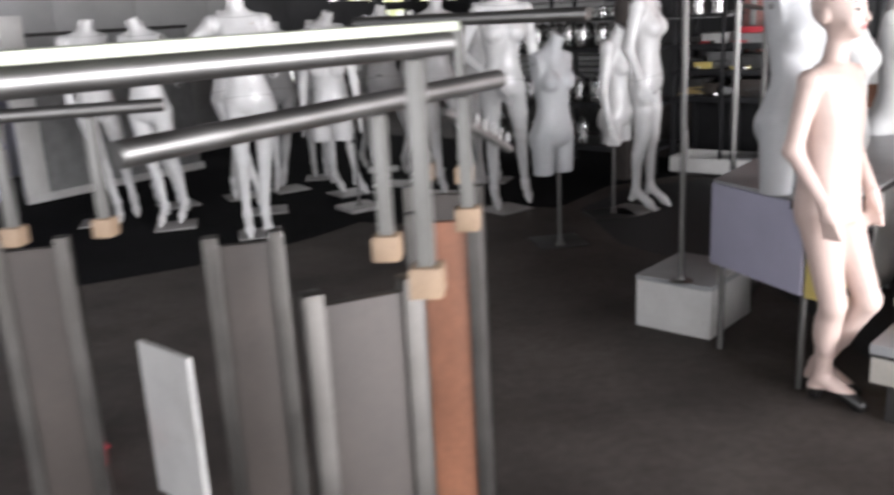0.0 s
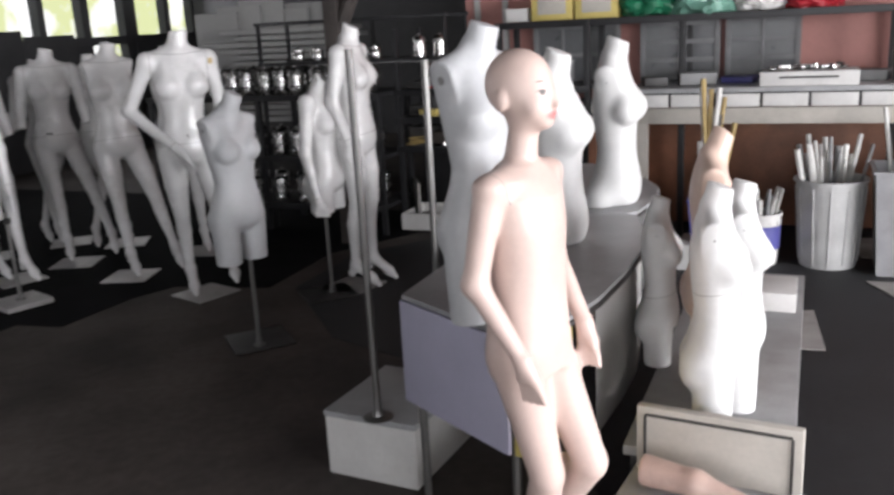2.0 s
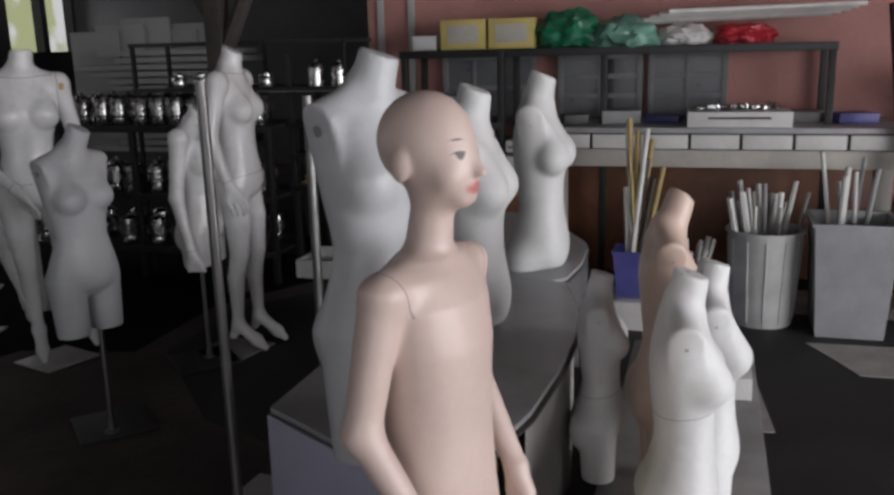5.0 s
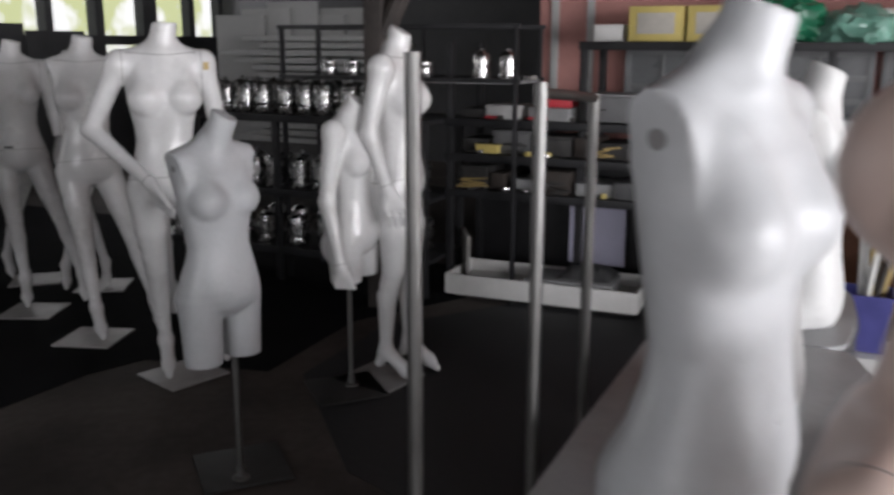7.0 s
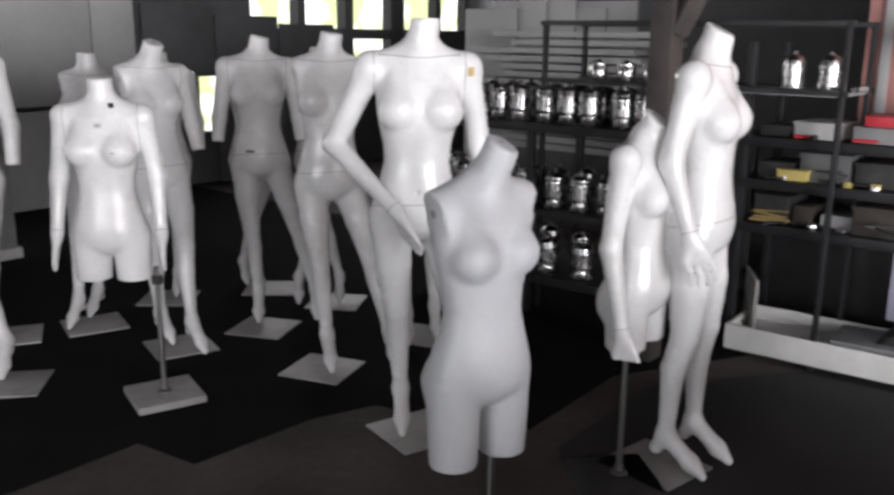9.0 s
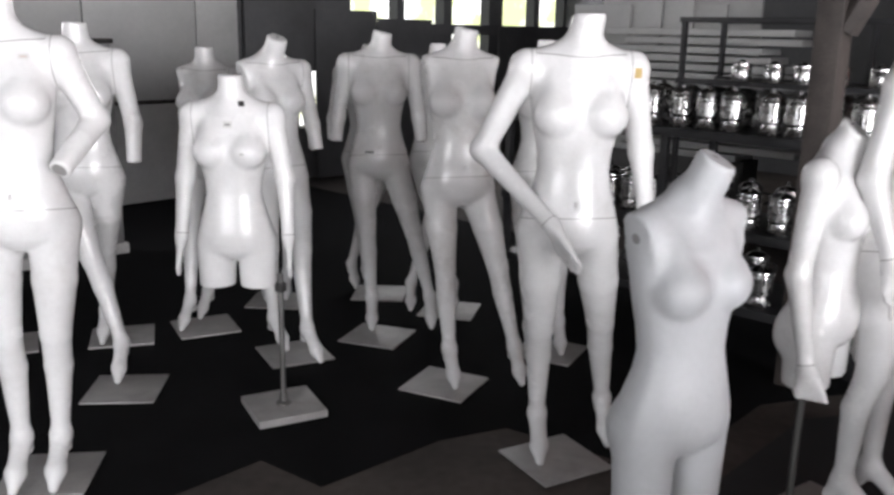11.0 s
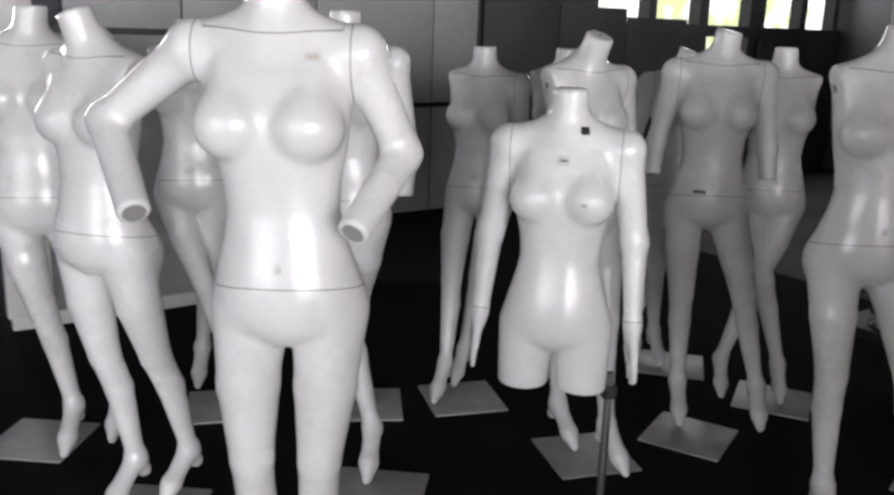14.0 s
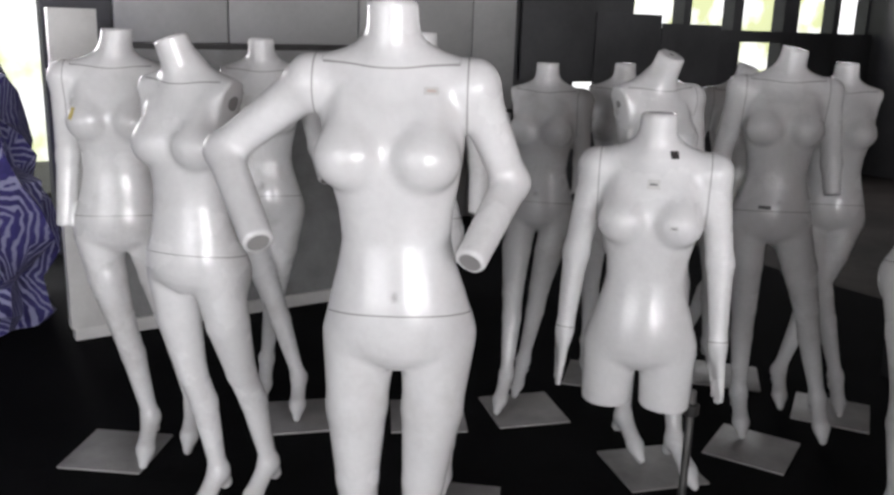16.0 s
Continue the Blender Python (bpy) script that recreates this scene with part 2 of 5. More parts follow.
def box(sx, sy, sz, x=0, y=0, z=0, bevel=0.004, bm=None, rot=None):
    """A box with rounded edges whose bottom centre is at x, y, z."""
    b2 = bmesh.new()
    bmesh.ops.create_cube(b2, size=1)
    bmesh.ops.scale(b2, vec=(sx, sy, sz), verts=b2.verts)
    bv = min(bevel, 0.3 * min(sx, sy, sz))
    if bv > 0.0004:
        bmesh.ops.bevel(b2, geom=b2.edges[:], offset=bv, segments=2, profile=0.6, affect="EDGES")
    if rot is not None:
        bmesh.ops.transform(b2, matrix=rot, verts=b2.verts)
    bmesh.ops.translate(b2, vec=(x, y, z + sz / 2), verts=b2.verts)
    return joined(bm, b2)


def joined(bm, b2):
    if bm is None:
        return b2
    me = bpy.data.meshes.new("tmp")
    b2.to_mesh(me)
    b2.free()
    bm.from_mesh(me)
    bpy.data.meshes.remove(me)
    return bm


def tube(points, r, seg=12, bm=None, caps=True):
    """A tube along points; r is one radius or one for each point."""
    bm = bm or bmesh.new()
    pts = [Vector(p) for p in points]
    rs = r if isinstance(r, (list, tuple)) else [r] * len(pts)
    rings = []
    for i, p in enumerate(pts):
        d = (pts[min(i + 1, len(pts) - 1)] - pts[max(i - 1, 0)]).normalized()
        side = d.orthogonal().normalized() if not rings else (last - d * last.dot(d)).normalized()
        last = side
        up = d.cross(side)
        rings.append([bm.verts.new(p + rs[i] * (math.cos(a) * side + math.sin(a) * up)) for a in [2 * math.pi * k / seg for k in range(seg)]])
    for a, b in zip(rings, rings[1:]):
        for k in range(seg):
            bm.faces.new((a[k], a[(k + 1) % seg], b[(k + 1) % seg], b[k]))
    if caps:
        bm.faces.new(rings[0][::-1])
        bm.faces.new(rings[-1])
    return bm


def lathe(profile, seg=20, bm=None, x=0, y=0, z=0, squash=1.0):
    """A turned body from (radius, height) pairs."""
    bm = bm or bmesh.new()
    rings = [[bm.verts.new((x + r * math.cos(2 * math.pi * k / seg), y + squash * r * math.sin(2 * math.pi * k / seg), z + h)) for k in range(seg)] for r, h in profile]
    for a, b in zip(rings, rings[1:]):
        for k in range(seg):
            bm.faces.new((a[k], a[(k + 1) % seg], b[(k + 1) % seg], b[k]))
    bm.faces.new(rings[0][::-1])
    bm.faces.new(rings[-1])
    return bm


def sheet(outline, thick=0.004, bm=None):
    """A flat sheet with that outline, seen from above."""
    bm = bm or bmesh.new()
    low = [bm.verts.new((x, y, 0)) for x, y in outline]
    top = [bm.verts.new((x, y, thick)) for x, y in outline]
    bm.faces.new(top)
    bm.faces.new(low[::-1])
    n = len(outline)
    for i in range(n):
        bm.faces.new((low[i], low[(i + 1) % n], top[(i + 1) % n], top[i]))
    bmesh.ops.recalc_face_normals(bm, faces=bm.faces[:])
    return bm


# ---- figures: rounded limbs that flow into one skin ----
def smin(a, b, k):
    h = np.maximum(k - np.abs(a - b), 0) / k
    return np.minimum(a, b) - h * h * k * 0.25


def cone(p, a, b, ra, rb):
    """Distance to a limb that tapers from a to b."""
    a, b = np.array(a, np.float32), np.array(b, np.float32)
    ba = b - a
    t = np.clip(((p - a) @ ba) / max(1e-9, float(ba @ ba)), 0, 1)
    return np.linalg.norm(p - a - t[:, None] * ba, axis=1) - (ra + (rb - ra) * t)


def ball(p, c, r):
    r = np.array(r, np.float32)
    q = (p - np.array(c, np.float32)) / r
    n = np.linalg.norm(q, axis=1)
    return (n - 1) * n / np.maximum(np.linalg.norm(q / r, axis=1), 1e-6)


def torso_field(p, rows, power=2.2):
    """A trunk through oval sections (height, half width, half depth, x, y)."""
    rows = np.array(rows, np.float32)
    z = np.clip(p[:, 2], rows[0, 0], rows[-1, 0])
    a, b, cx, cy = (np.interp(z, rows[:, 0], rows[:, i]) for i in (1, 2, 3, 4))
    qx, qy = np.abs(p[:, 0] - cx) / a, np.abs(p[:, 1] - cy) / b
    d = ((qx ** power + qy ** power + 1e-9) ** (1 / power) - 1) * np.minimum(a, b)
    over = np.maximum(rows[0, 0] - p[:, 2], p[:, 2] - rows[-1, 0])
    return np.where(over > 0, np.sqrt(np.maximum(d, 0) ** 2 + over ** 2), d)


def skin(name, field, lo, hi, h):
    """The surface where field is zero, as a mesh of even quads."""
    n = [4 * int(math.ceil((b - a) / h / 4)) for a, b in zip(lo, hi)]
    ax = [a + h * np.arange(k, dtype=np.float32) for a, k in zip(lo, n)]
    cax = [v.reshape(-1, 4).mean(1) for v in ax]
    cp = np.stack(np.meshgrid(*cax, indexing="ij"), -1).reshape(-1, 3)
    f = field(cp).reshape([len(v) for v in cax]).astype(np.float32)
    for axis in range(3):
        f = np.repeat(f, 4, axis=axis)
    near = np.argwhere(np.abs(f) < 6.5 * h)
    pts = np.stack([ax[i][near[:, i]] for i in range(3)], -1)
    f[tuple(near.T)] = field(pts)
    s = f < 0
    corner = [(i, j, k) for i in (0, 1) for j in (0, 1) for k in (0, 1)]
    m = [slice(None, -1), slice(1, None)]
    count = sum(s[m[i], m[j], m[k]].astype(np.int8) for i, j, k in corner)
    cells = np.argwhere((count > 0) & (count < 8))
    ids = np.full(count.shape, -1, np.int64)
    ids[tuple(cells.T)] = np.arange(len(cells))
    total, hits = np.zeros((len(cells), 3)), np.zeros(len(cells))
    for c0 in corner:
        for axis in range(3):
            if c0[axis]:
                continue
            c1 = list(c0)
            c1[axis] = 1
            f0 = f[tuple((cells + c0).T)]
            f1 = f[tuple((cells + c1).T)]
            cross = (f0 < 0) != (f1 < 0)
            t = np.where(cross, f0 / np.where(f0 == f1, 1, f0 - f1), 0)
            q = np.tile(np.array(c0, float), (len(cells), 1))
            q[:, axis] += t
            total += q * cross[:, None]
            hits += cross
    verts = np.array(lo) + h * (cells + total / hits[:, None])
    quads = []
    for axis in range(3):
        o1, o2 = [k for k in range(3) if k != axis]
        a = [slice(1, -1)] * 3
        a[axis] = slice(0, -1)
        b = list(a)
        b[axis] = slice(1, None)
        here, there = s[tuple(a)], s[tuple(b)]
        for flag in (True, False):
            e = np.argwhere((here != there) & (here == flag))
            off = np.ones(3, int)
            off[axis] = 0
            e = e + off
            four = []
            for d1, d2 in ((0, 0), (-1, 0), (-1, -1), (0, -1)):
                g = e.copy()
                g[:, o1] += d1
                g[:, o2] += d2
                four.append(ids[tuple(g.T)])
            q = np.stack(four, -1)
            quads.append(q if flag == (axis != 1) else q[:, ::-1])
    quads = np.concatenate(quads)
    quads = quads[(quads >= 0).all(1)]
    me = bpy.data.meshes.new(name)
    me.vertices.add(len(verts))
    me.vertices.foreach_set("co", verts.astype(np.float32).ravel())
    me.loops.add(4 * len(quads))
    me.loops.foreach_set("vertex_index", quads.astype(np.int32).ravel())
    me.polygons.add(len(quads))
    me.polygons.foreach_set("loop_start", np.arange(0, 4 * len(quads), 4, dtype=np.int32))
    me.update(calc_edges=True)
    me.validate()
    return me, verts.astype(np.float32)


TRUNK = [(0.79, 0.035, 0.05, 0, 0.005), (0.805, 0.08, 0.072, 0, 0.005), (0.825, 0.125, 0.09, 0, 0.006), (0.855, 0.150, 0.101, 0, 0.007), (0.89, 0.150, 0.102, 0, 0.005), (0.94, 0.137, 0.096, 0, 0.002),
         (1.00, 0.119, 0.085, 0, -0.004), (1.05, 0.109, 0.080, 0, -0.004), (1.11, 0.114, 0.084, 0, 0), (1.18, 0.130, 0.091, 0, 0),
         (1.25, 0.140, 0.093, 0, 0.004), (1.31, 0.143, 0.084, 0, 0.008), (1.35, 0.128, 0.068, 0, 0.012), (1.385, 0.085, 0.052, 0, 0.014)]


def figure(name, m, size=1.0, lift=0.0, feet=None, arms=(None, None), cut=None, neck=(0, 0, 1.51), neck_tilt=(0, 0), shift=0.0, sway=0.0,
           bust=0.9, h=0.009, material=None, label="", group="mannequins", knees=(None, None), socket=0.013, soft_bust=0.013, waist=0.9, wide=1.0, heel=0.055, seams=True):
    """A shop figure that faces -y, made as one mesh. feet: toes of both legs (x, y) in its own metres before scaling; arms: lists of joints
    (elbow, wrist) with True when a hand follows; cut: the height at which the thighs end; sway: how far the chest stands to one side."""
    nk, base = np.array(neck, np.float32), np.array((shift + sway, 0.012, 1.37), np.float32)
    way = np.array((neck_tilt[0], neck_tilt[1], 1.0), np.float32)
    way /= np.linalg.norm(way)
    rows = [(z, a * wide, b, shift + sway * max(0, (z - 0.9) / 0.45), y) for z, a, b, _, y in TRUNK]
    shoulders = [(side * 0.158 * wide + shift + sway, 0.012, 1.352) for side in (-1, 1)]

    def arm_field(p, i):
        spec, sh = arms[i], shoulders[i]
        if not spec:
            return None
        joints, hand = spec[0], spec[1]
        d = smin(cone(p, sh, joints[0], 0.046, 0.036), cone(p, joints[0], joints[1], 0.037, 0.024 if hand else 0.031), 0.02)
        d = smin(d, ball(p, sh, (0.05, 0.05, 0.055)), 0.02)
        if hand:
            e, w = np.array(joints[0], float), np.array(joints[1], float)
            along = spec[2] if len(spec) > 2 else (w - e) / np.linalg.norm(w - e)
            along = np.array(along, float) / np.linalg.norm(along)
            across = np.cross(along, (1.0, 0.25, 0))
            across /= np.linalg.norm(across)
            palm = w + along * 0.078
            d = smin(d, cone(p, w - along * 0.01, w + along * 0.03, 0.021, 0.021), 0.02)
            for k in range(4):
                s0 = across * (k - 1.5) * 0.0185
                knuckle = palm + s0 + np.array((0, -0.004 * k, 0))
                bend = knuckle + along * 0.042 + s0 * 0.15 + np.array((0, -0.006, 0))
                tip = bend + along * (0.040 - 0.008 * abs(k - 1.3)) + np.array((0, 0.010, 0))
                d = smin(d, cone(p, w + along * 0.015 + s0 * 0.7, knuckle, 0.014, 0.0115), 0.014)
                d = smin(d, np.minimum(cone(p, knuckle, bend, 0.0105, 0.0092), cone(p, bend, tip, 0.0092, 0.0075)), 0.004)
            thumb = w + along * 0.062 - across * 0.050 + np.array((0, -0.016, 0))
            d = smin(d, cone(p, w + along * 0.02, thumb, 0.015, 0.0105), 0.012)
            d = smin(d, cone(p, thumb, thumb + along * 0.034, 0.0105, 0.008), 0.005)
        else:
            w, e = np.array(joints[1], np.float32), np.array(joints[0], np.float32)
            u = (w - e) / np.linalg.norm(w - e)
            d = np.maximum(d, (p - w) @ u.astype(np.float32))
        return d

    def leg_field(p, i):
        side = -1 if i == 0 else 1
        hip = np.array((shift + side * 0.081 * wide, 0.006, 0.83))
        if feet is None:
            return cone(p, hip, (shift + side * 0.088, 0.0, 0.40), 0.079, 0.060)
        tx, ty = feet[i]
        ankle = np.array((tx, ty + 0.135, 0.085 + heel))
        knee = knees[i]
        if knee is None:
            knee = hip * 0.5 + ankle * 0.5 + np.array((side * 0.002, -0.022, 0.02))
        knee = np.array(knee, float)
        mid = hip * 0.55 + knee * 0.45 + np.array((side * 0.003, -0.010, 0))
        d = smin(cone(p, hip, mid, 0.077, 0.063), cone(p, mid, knee, 0.065, 0.046), 0.010)
        belly = knee * 0.68 + ankle * 0.32 + np.array((0, 0.016, 0))
        d = smin(d, smin(cone(p, knee, belly, 0.045, 0.0425), cone(p, belly, ankle, 0.0425, 0.026), 0.010), 0.010)
        toe, heel_at = np.array((tx, ty, 0.02)), ankle + np.array((0, 0.03, -0.055))
        arch = toe * 0.62 + ankle * 0.38 + np.array((0, -0.01, -0.008))
        d = smin(d, cone(p, ankle, arch, 0.031, 0.029), 0.03)
        d = smin(d, cone(p, arch, toe, 0.031, 0.017), 0.02)
        d = smin(d, cone(p, ankle, heel_at, 0.026, 0.024), 0.02)
        return np.maximum(d, 0.002 - p[:, 2])

    def field(p):
        d = torso_field(p, rows)
        d = np.minimum(d, 9)
        c = shift + sway
        for side in (-1, 1):
            cap = cone(p, (c + side * 0.05, 0.014, 1.372), shoulders[0 if side < 0 else 1], 0.036, 0.046)
            if arms[0 if side < 0 else 1] is None:
                cap = smin(cap, cone(p, (c + side * 0.10, 0.012, 1.33), (c + side * 0.138 * wide, 0.010, 1.29), 0.05, 0.045), 0.03)
                cap = np.maximum(cap, (side * (p[:, 0] - c) - 0.143 * wide) * 0.94 - 0.30 * (p[:, 2] - 1.345))
            d = smin(d, cap, 0.035 if arms[0 if side < 0 else 1] else 0.02)
            d = smin(d, ball(p, (shift + side * 0.070, 0.055, 0.825), (0.078, 0.070, 0.085)), 0.045)
            if bust > 0:
                bx = c * 0.9 + side * 0.070
                up = smin(ball(p, (bx, -0.058, 1.214), (0.064, 0.056 * bust, 0.057)), cone(p, (bx, -0.052, 1.228), (c + side * 0.082, -0.034, 1.325), 0.046, 0.022), 0.06)
                d = smin(d, up, soft_bust)
                d = smin(d, ball(p, (bx + side * 0.008, -0.057 - 0.055 * bust, 1.212), (0.008, 0.008, 0.008)), 0.008)
        d = smin(d, ball(p, (shift, -0.046, 0.885), (0.085, 0.043, 0.085)), 0.05)
        d = smin(d, cone(p, base, nk + way * 0.05, 0.054, 0.046), 0.05)
        for side in (-1, 1):
            d = smin(d, cone(p, (c, 0.025, 1.43), (c + side * 0.11, 0.02, 1.372), 0.022, 0.03), 0.04)
        legs = np.minimum(leg_field(p, 0), leg_field(p, 1)) if cut is None or cut < 0.8 else None
        if legs is not None:
            d = smin(d, legs, 0.018)
        for i in (0, 1):
            f = arm_field(p, i)
            if f is not None:
                d = smin(d, f, 0.012)
        dimple = np.linalg.norm((p - np.array((shift, -0.088, 0.955), np.float32)) * np.array((1.4, 1, 0.8), np.float32), axis=1) - 0.0075
        d = np.maximum(d, -dimple)
        if cut is not None:
            d = np.maximum(d, cut - p[:, 2])
        return np.maximum(d, (p - nk) @ way)

    low = (cut - 0.03) if cut is not None else -0.03
    xs, ys = [shift - 0.25, shift + 0.25], [-0.22, 0.22]
    for spec in arms:
        if spec:
            for j in spec[0]:
                xs.append(j[0]), ys.append(j[1])
    for f in feet or ():
        xs.append(f[0]), ys.append(f[1]), ys.append(f[1] + 0.2)
    lowest = min([low] + [j[2] - 0.24 for spec in arms if spec for j in spec[0]])
    lo, hi = (min(xs) - 0.09, min(ys) - 0.09, max(-0.03, lowest)), (max(xs) + 0.09, max(ys) + 0.09, 1.57)
    me, v = skin(name, field, lo, hi, h)
    wa, ho = np.full(len(v), 1.0, np.float32), np.full(len(v), 1.0, np.float32)
    if seams:
        body = torso_field(v, rows)
        wa = v[:, 2] - waist - 0.02 * (v[:, 0] - shift) + 0.16 * v[:, 1]
        for i in (0, 1):
            f = arm_field(v, i)
            if f is not None:
                wa = np.where((f < 0.006) & (f < body), 1.0, wa)
                side = -1 if i == 0 else 1
                d = side * (v[:, 0] - shift - sway) - 0.148 * wide
                ho = np.where((np.abs(d) < 0.03) & (v[:, 2] > 1.2), d, ho)
                if arms[i][1]:
                    w = np.array(arms[i][0][1], np.float32)
                    u = w - np.array(arms[i][0][0], np.float32)
                    u /= np.linalg.norm(u)
                    wr = (v - w) @ u + 0.015
                    ho = np.where((f < 0.01) & (np.abs(wr) < 0.03), wr, ho)
        if waist > 0 and cut is None:
            nl = v[:, 2] - 1.392 - 0.25 * (v[:, 1] + 0.03)
            ho = np.where((v[:, 1] < 0.0) & (np.abs(nl) < 0.02) & (np.abs(v[:, 0] - shift - sway) < 0.135), nl, ho)
    for key, values in (("waist", wa), ("armhole", ho)):
        me.attributes.new(key, "FLOAT", "POINT").data.foreach_set("value", np.ascontiguousarray(values, np.float32))
    # dark metal fittings in bare arm sockets and at cut wrists
    fit_at = np.full(len(v), 1.0, np.float32)
    for i in (0, 1):
        side = -1 if i == 0 else 1
        if arms[i] is None:
            c0, u, r = np.array((shift + sway + side * 0.141 * wide, 0.012, 1.338)), np.array((side * 0.95, 0, -0.31)), socket
        elif not arms[i][1]:
            c0, e = np.array(arms[i][0][1]), np.array(arms[i][0][0])
            u, r = (c0 - e) / np.linalg.norm(c0 - e), 0.022
        else:
            continue
        rel = v - c0
        up = rel @ u
        fit_at = np.minimum(fit_at, np.where(np.abs(up) < 0.012, np.linalg.norm(rel - up[:, None] * u, axis=1) - r, 1.0))
    top = np.abs((v - nk) @ way) < 0.004
    fit_at = np.minimum(fit_at, np.where(top, np.linalg.norm(v - nk, axis=1) - 0.009, 1.0))
    me.attributes.new("fitting", "FLOAT", "POINT").data.foreach_set("value", np.ascontiguousarray(fit_at, np.float32))
    me.materials.append(material or M_GLOSS)
    me.shade_smooth()
    ob = new(name, me)
    ob.matrix_world = m @ pose(0, 0, lift) @ Matrix.Scale(size, 4)
    return tagged(ob, label, "mannequin", group)


def plate_stand(m, wide=0.30, rod=None, rod_at=(0, 0), label="", thick=0.008, group="mannequin stands", collar=False, paint=None):
    """A square floor plate, with a rod where the figure is held up by one."""
    st = thing("mannequin_stand", m, label or "square grey painted steel floor plate under a mannequin", "stand", group)
    part("base_plate", box(wide, wide, thick, bevel=0.003), paint or M_PLATE, st)
    if rod:
        x, y = rod_at
        part("rod", tube([(x, y, thick), (x, y, rod)], 0.011, 14), M_CHROME, st, "chrome rod")
        part("socket", lathe([(0.03, 0), (0.03, 0.006), (0.016, 0.012), (0.016, 0.04), (0.0115, 0.042)], 16, x=x, y=y, z=thick), M_CHROME, st)
        if collar:
            part("collar", lathe([(0.02, 0), (0.022, 0.004), (0.022, 0.03), (0.018, 0.034)], 16, x=x, y=y, z=rod - 0.07), M_DARK, st)
    return st

# ---- the building ----
def structure(name, bm, material, m, label="", category=""):
    return solo(name, bm, material, m, label or name.replace("_", " "), category or name.split("_")[0], kind="structure")


structure("ground", box(60, 60, 0.05, 0, 0, -0.062, 0), M_SLATE, TURNED, "grey ground outside the hall", "ground")
structure("floor", box(14.6, 16.6, 0.012, -1.3, 4.3, -0.012, 0), M_FLOOR, TURNED, "worn brown-grey hall floor with stains", "floor")
structure("carpet", sheet([(-5.2, 2.6), (-1.37, 5.06), (-1.0, 5.55), (-0.77, 5.94), (-0.5, 5.82), (-0.2, 6.25), (0.02, 6.42), (0.6, 6.2), (1.0, 6.9), (2.2, 7.6),
                           (-0.2, 9.6), (-3.4, 11.6), (-8.3, 8.2)], 0.003), M_CARPET, pose(0, 0, 0), "black carpet with an uneven cut edge", "carpet")
# slate at the right; the left part stands in for shade on brown floor
structure("floor_sheet", sheet([(1.9, 2.4), (2.3, 2.2), (6.4, 2.6), (6.3, 5.6), (3.0, 7.4), (2.3, 7.3), (1.15, 6.8), (0.76, 6.15), (0.95, 5.2), (1.6, 4.4)], 0.003), M_SLATE, pose(0, 0, 0), "dark slate floor covering, carried on over shaded brown floor", "floor")


def wall(name, a, b, low, high, thick, material, openings=(), label=""):
    """A wall from a to b in the building's plan with openings (from, to, sill, head) along it."""
    d = Vector((b[0] - a[0], b[1] - a[1]))
    length = d.length
    bm, last = None, 0.0
    for o in sorted(openings):
        if o[0] > last:
            bm = box(o[0] - last, thick, high - low, (o[0] + last) / 2, 0, low, 0, bm)
        if o[2] > low:
            bm = box(o[1] - o[0], thick, o[2] - low, (o[0] + o[1]) / 2, 0, low, 0, bm)
        if o[3] < high:
            bm = box(o[1] - o[0], thick, high - o[3], (o[0] + o[1]) / 2, 0, o[3], 0, bm)
        last = o[1]
    if last < length:
        bm = box(length - last, thick, high - low, (length + last) / 2, 0, low, 0, bm)
    return structure(name, bm, material, TURNED @ pose(a[0], a[1], 0, 0, 0, math.degrees(math.atan2(d[1], d[0]))), label, "wall")


# left wall with the high band of windows, low openings and the far doorway at its near end
wall("wall_left", (-8.5, -4.0), (-8.5, 12.6), 0, 3.6, 0.14, M_DARKWALL, [(6.2, 8.1, 0.0, 2.2), (12.3, 12.95, 0.5, 1.05)] + [(12.96, 13.6, 1.5, 2.3), (13.7, 14.3, 1.5, 2.3), (14.43, 15.06, 1.02, 2.3), (15.3, 15.9, 1.5, 2.3), (16.0, 16.5, 1.5, 2.3)],
     label="dark sheet wall with a high window band")
wall("wall_back", (-8.5, 12.6), (-1.9, 12.6), 0, 3.6, 0.14, M_DARKWALL, label="dark back wall")
wall("wall_inner", (-2.15, 12.6), (-2.15, 7.9), 0, 3.6, 0.14, M_DARKWALL, label="dark inner wall")
wall("wall_pink", (-2.22, 7.86), (6.0, 7.86), 0, 3.6, 0.14, M_PINK, [(3.5, 4.8, 1.35, 2.4)], "salmon pink plastered wall with a window")
wall("wall_right", (5.95, 7.8), (5.95, -4.0), 0, 3.6, 0.14, M_PINK, [(2.8, 9.5, 0.05, 2.7)], "side wall with a wide open front")
wall("wall_front", (6.0, -4.0), (-8.5, -4.0), 0, 3.6, 0.14, M_PANEL, [(3.0, 5.2, 0.05, 2.7), (5.6, 8.2, 0.05, 2.7), (8.6, 11.4, 0.05, 2.7)], "front wall with wide open shutters")
structure("ceiling", box(14.8, 17.0, 0.1, -1.27, 4.3, 3.6, 0), M_ROOF, TURNED, "dark boarded roof underside", "ceiling")
for i in range(9):
    structure("rafter_%d" % (i + 1), box(14.4, 0.09, 0.2, -1.27, -3.0 + 1.9 * i, 3.38, 0.004), M_TIMBER, TURNED, "dark timber rafter under the roof", "rafter")
# garden light behind the window band and the doorway
structure("backdrop_left", box(0.05, 26, 5, -12.5, 6, -0.05, 0), M_OUT, TURNED, "bright overexposed garden outside the windows", "backdrop")
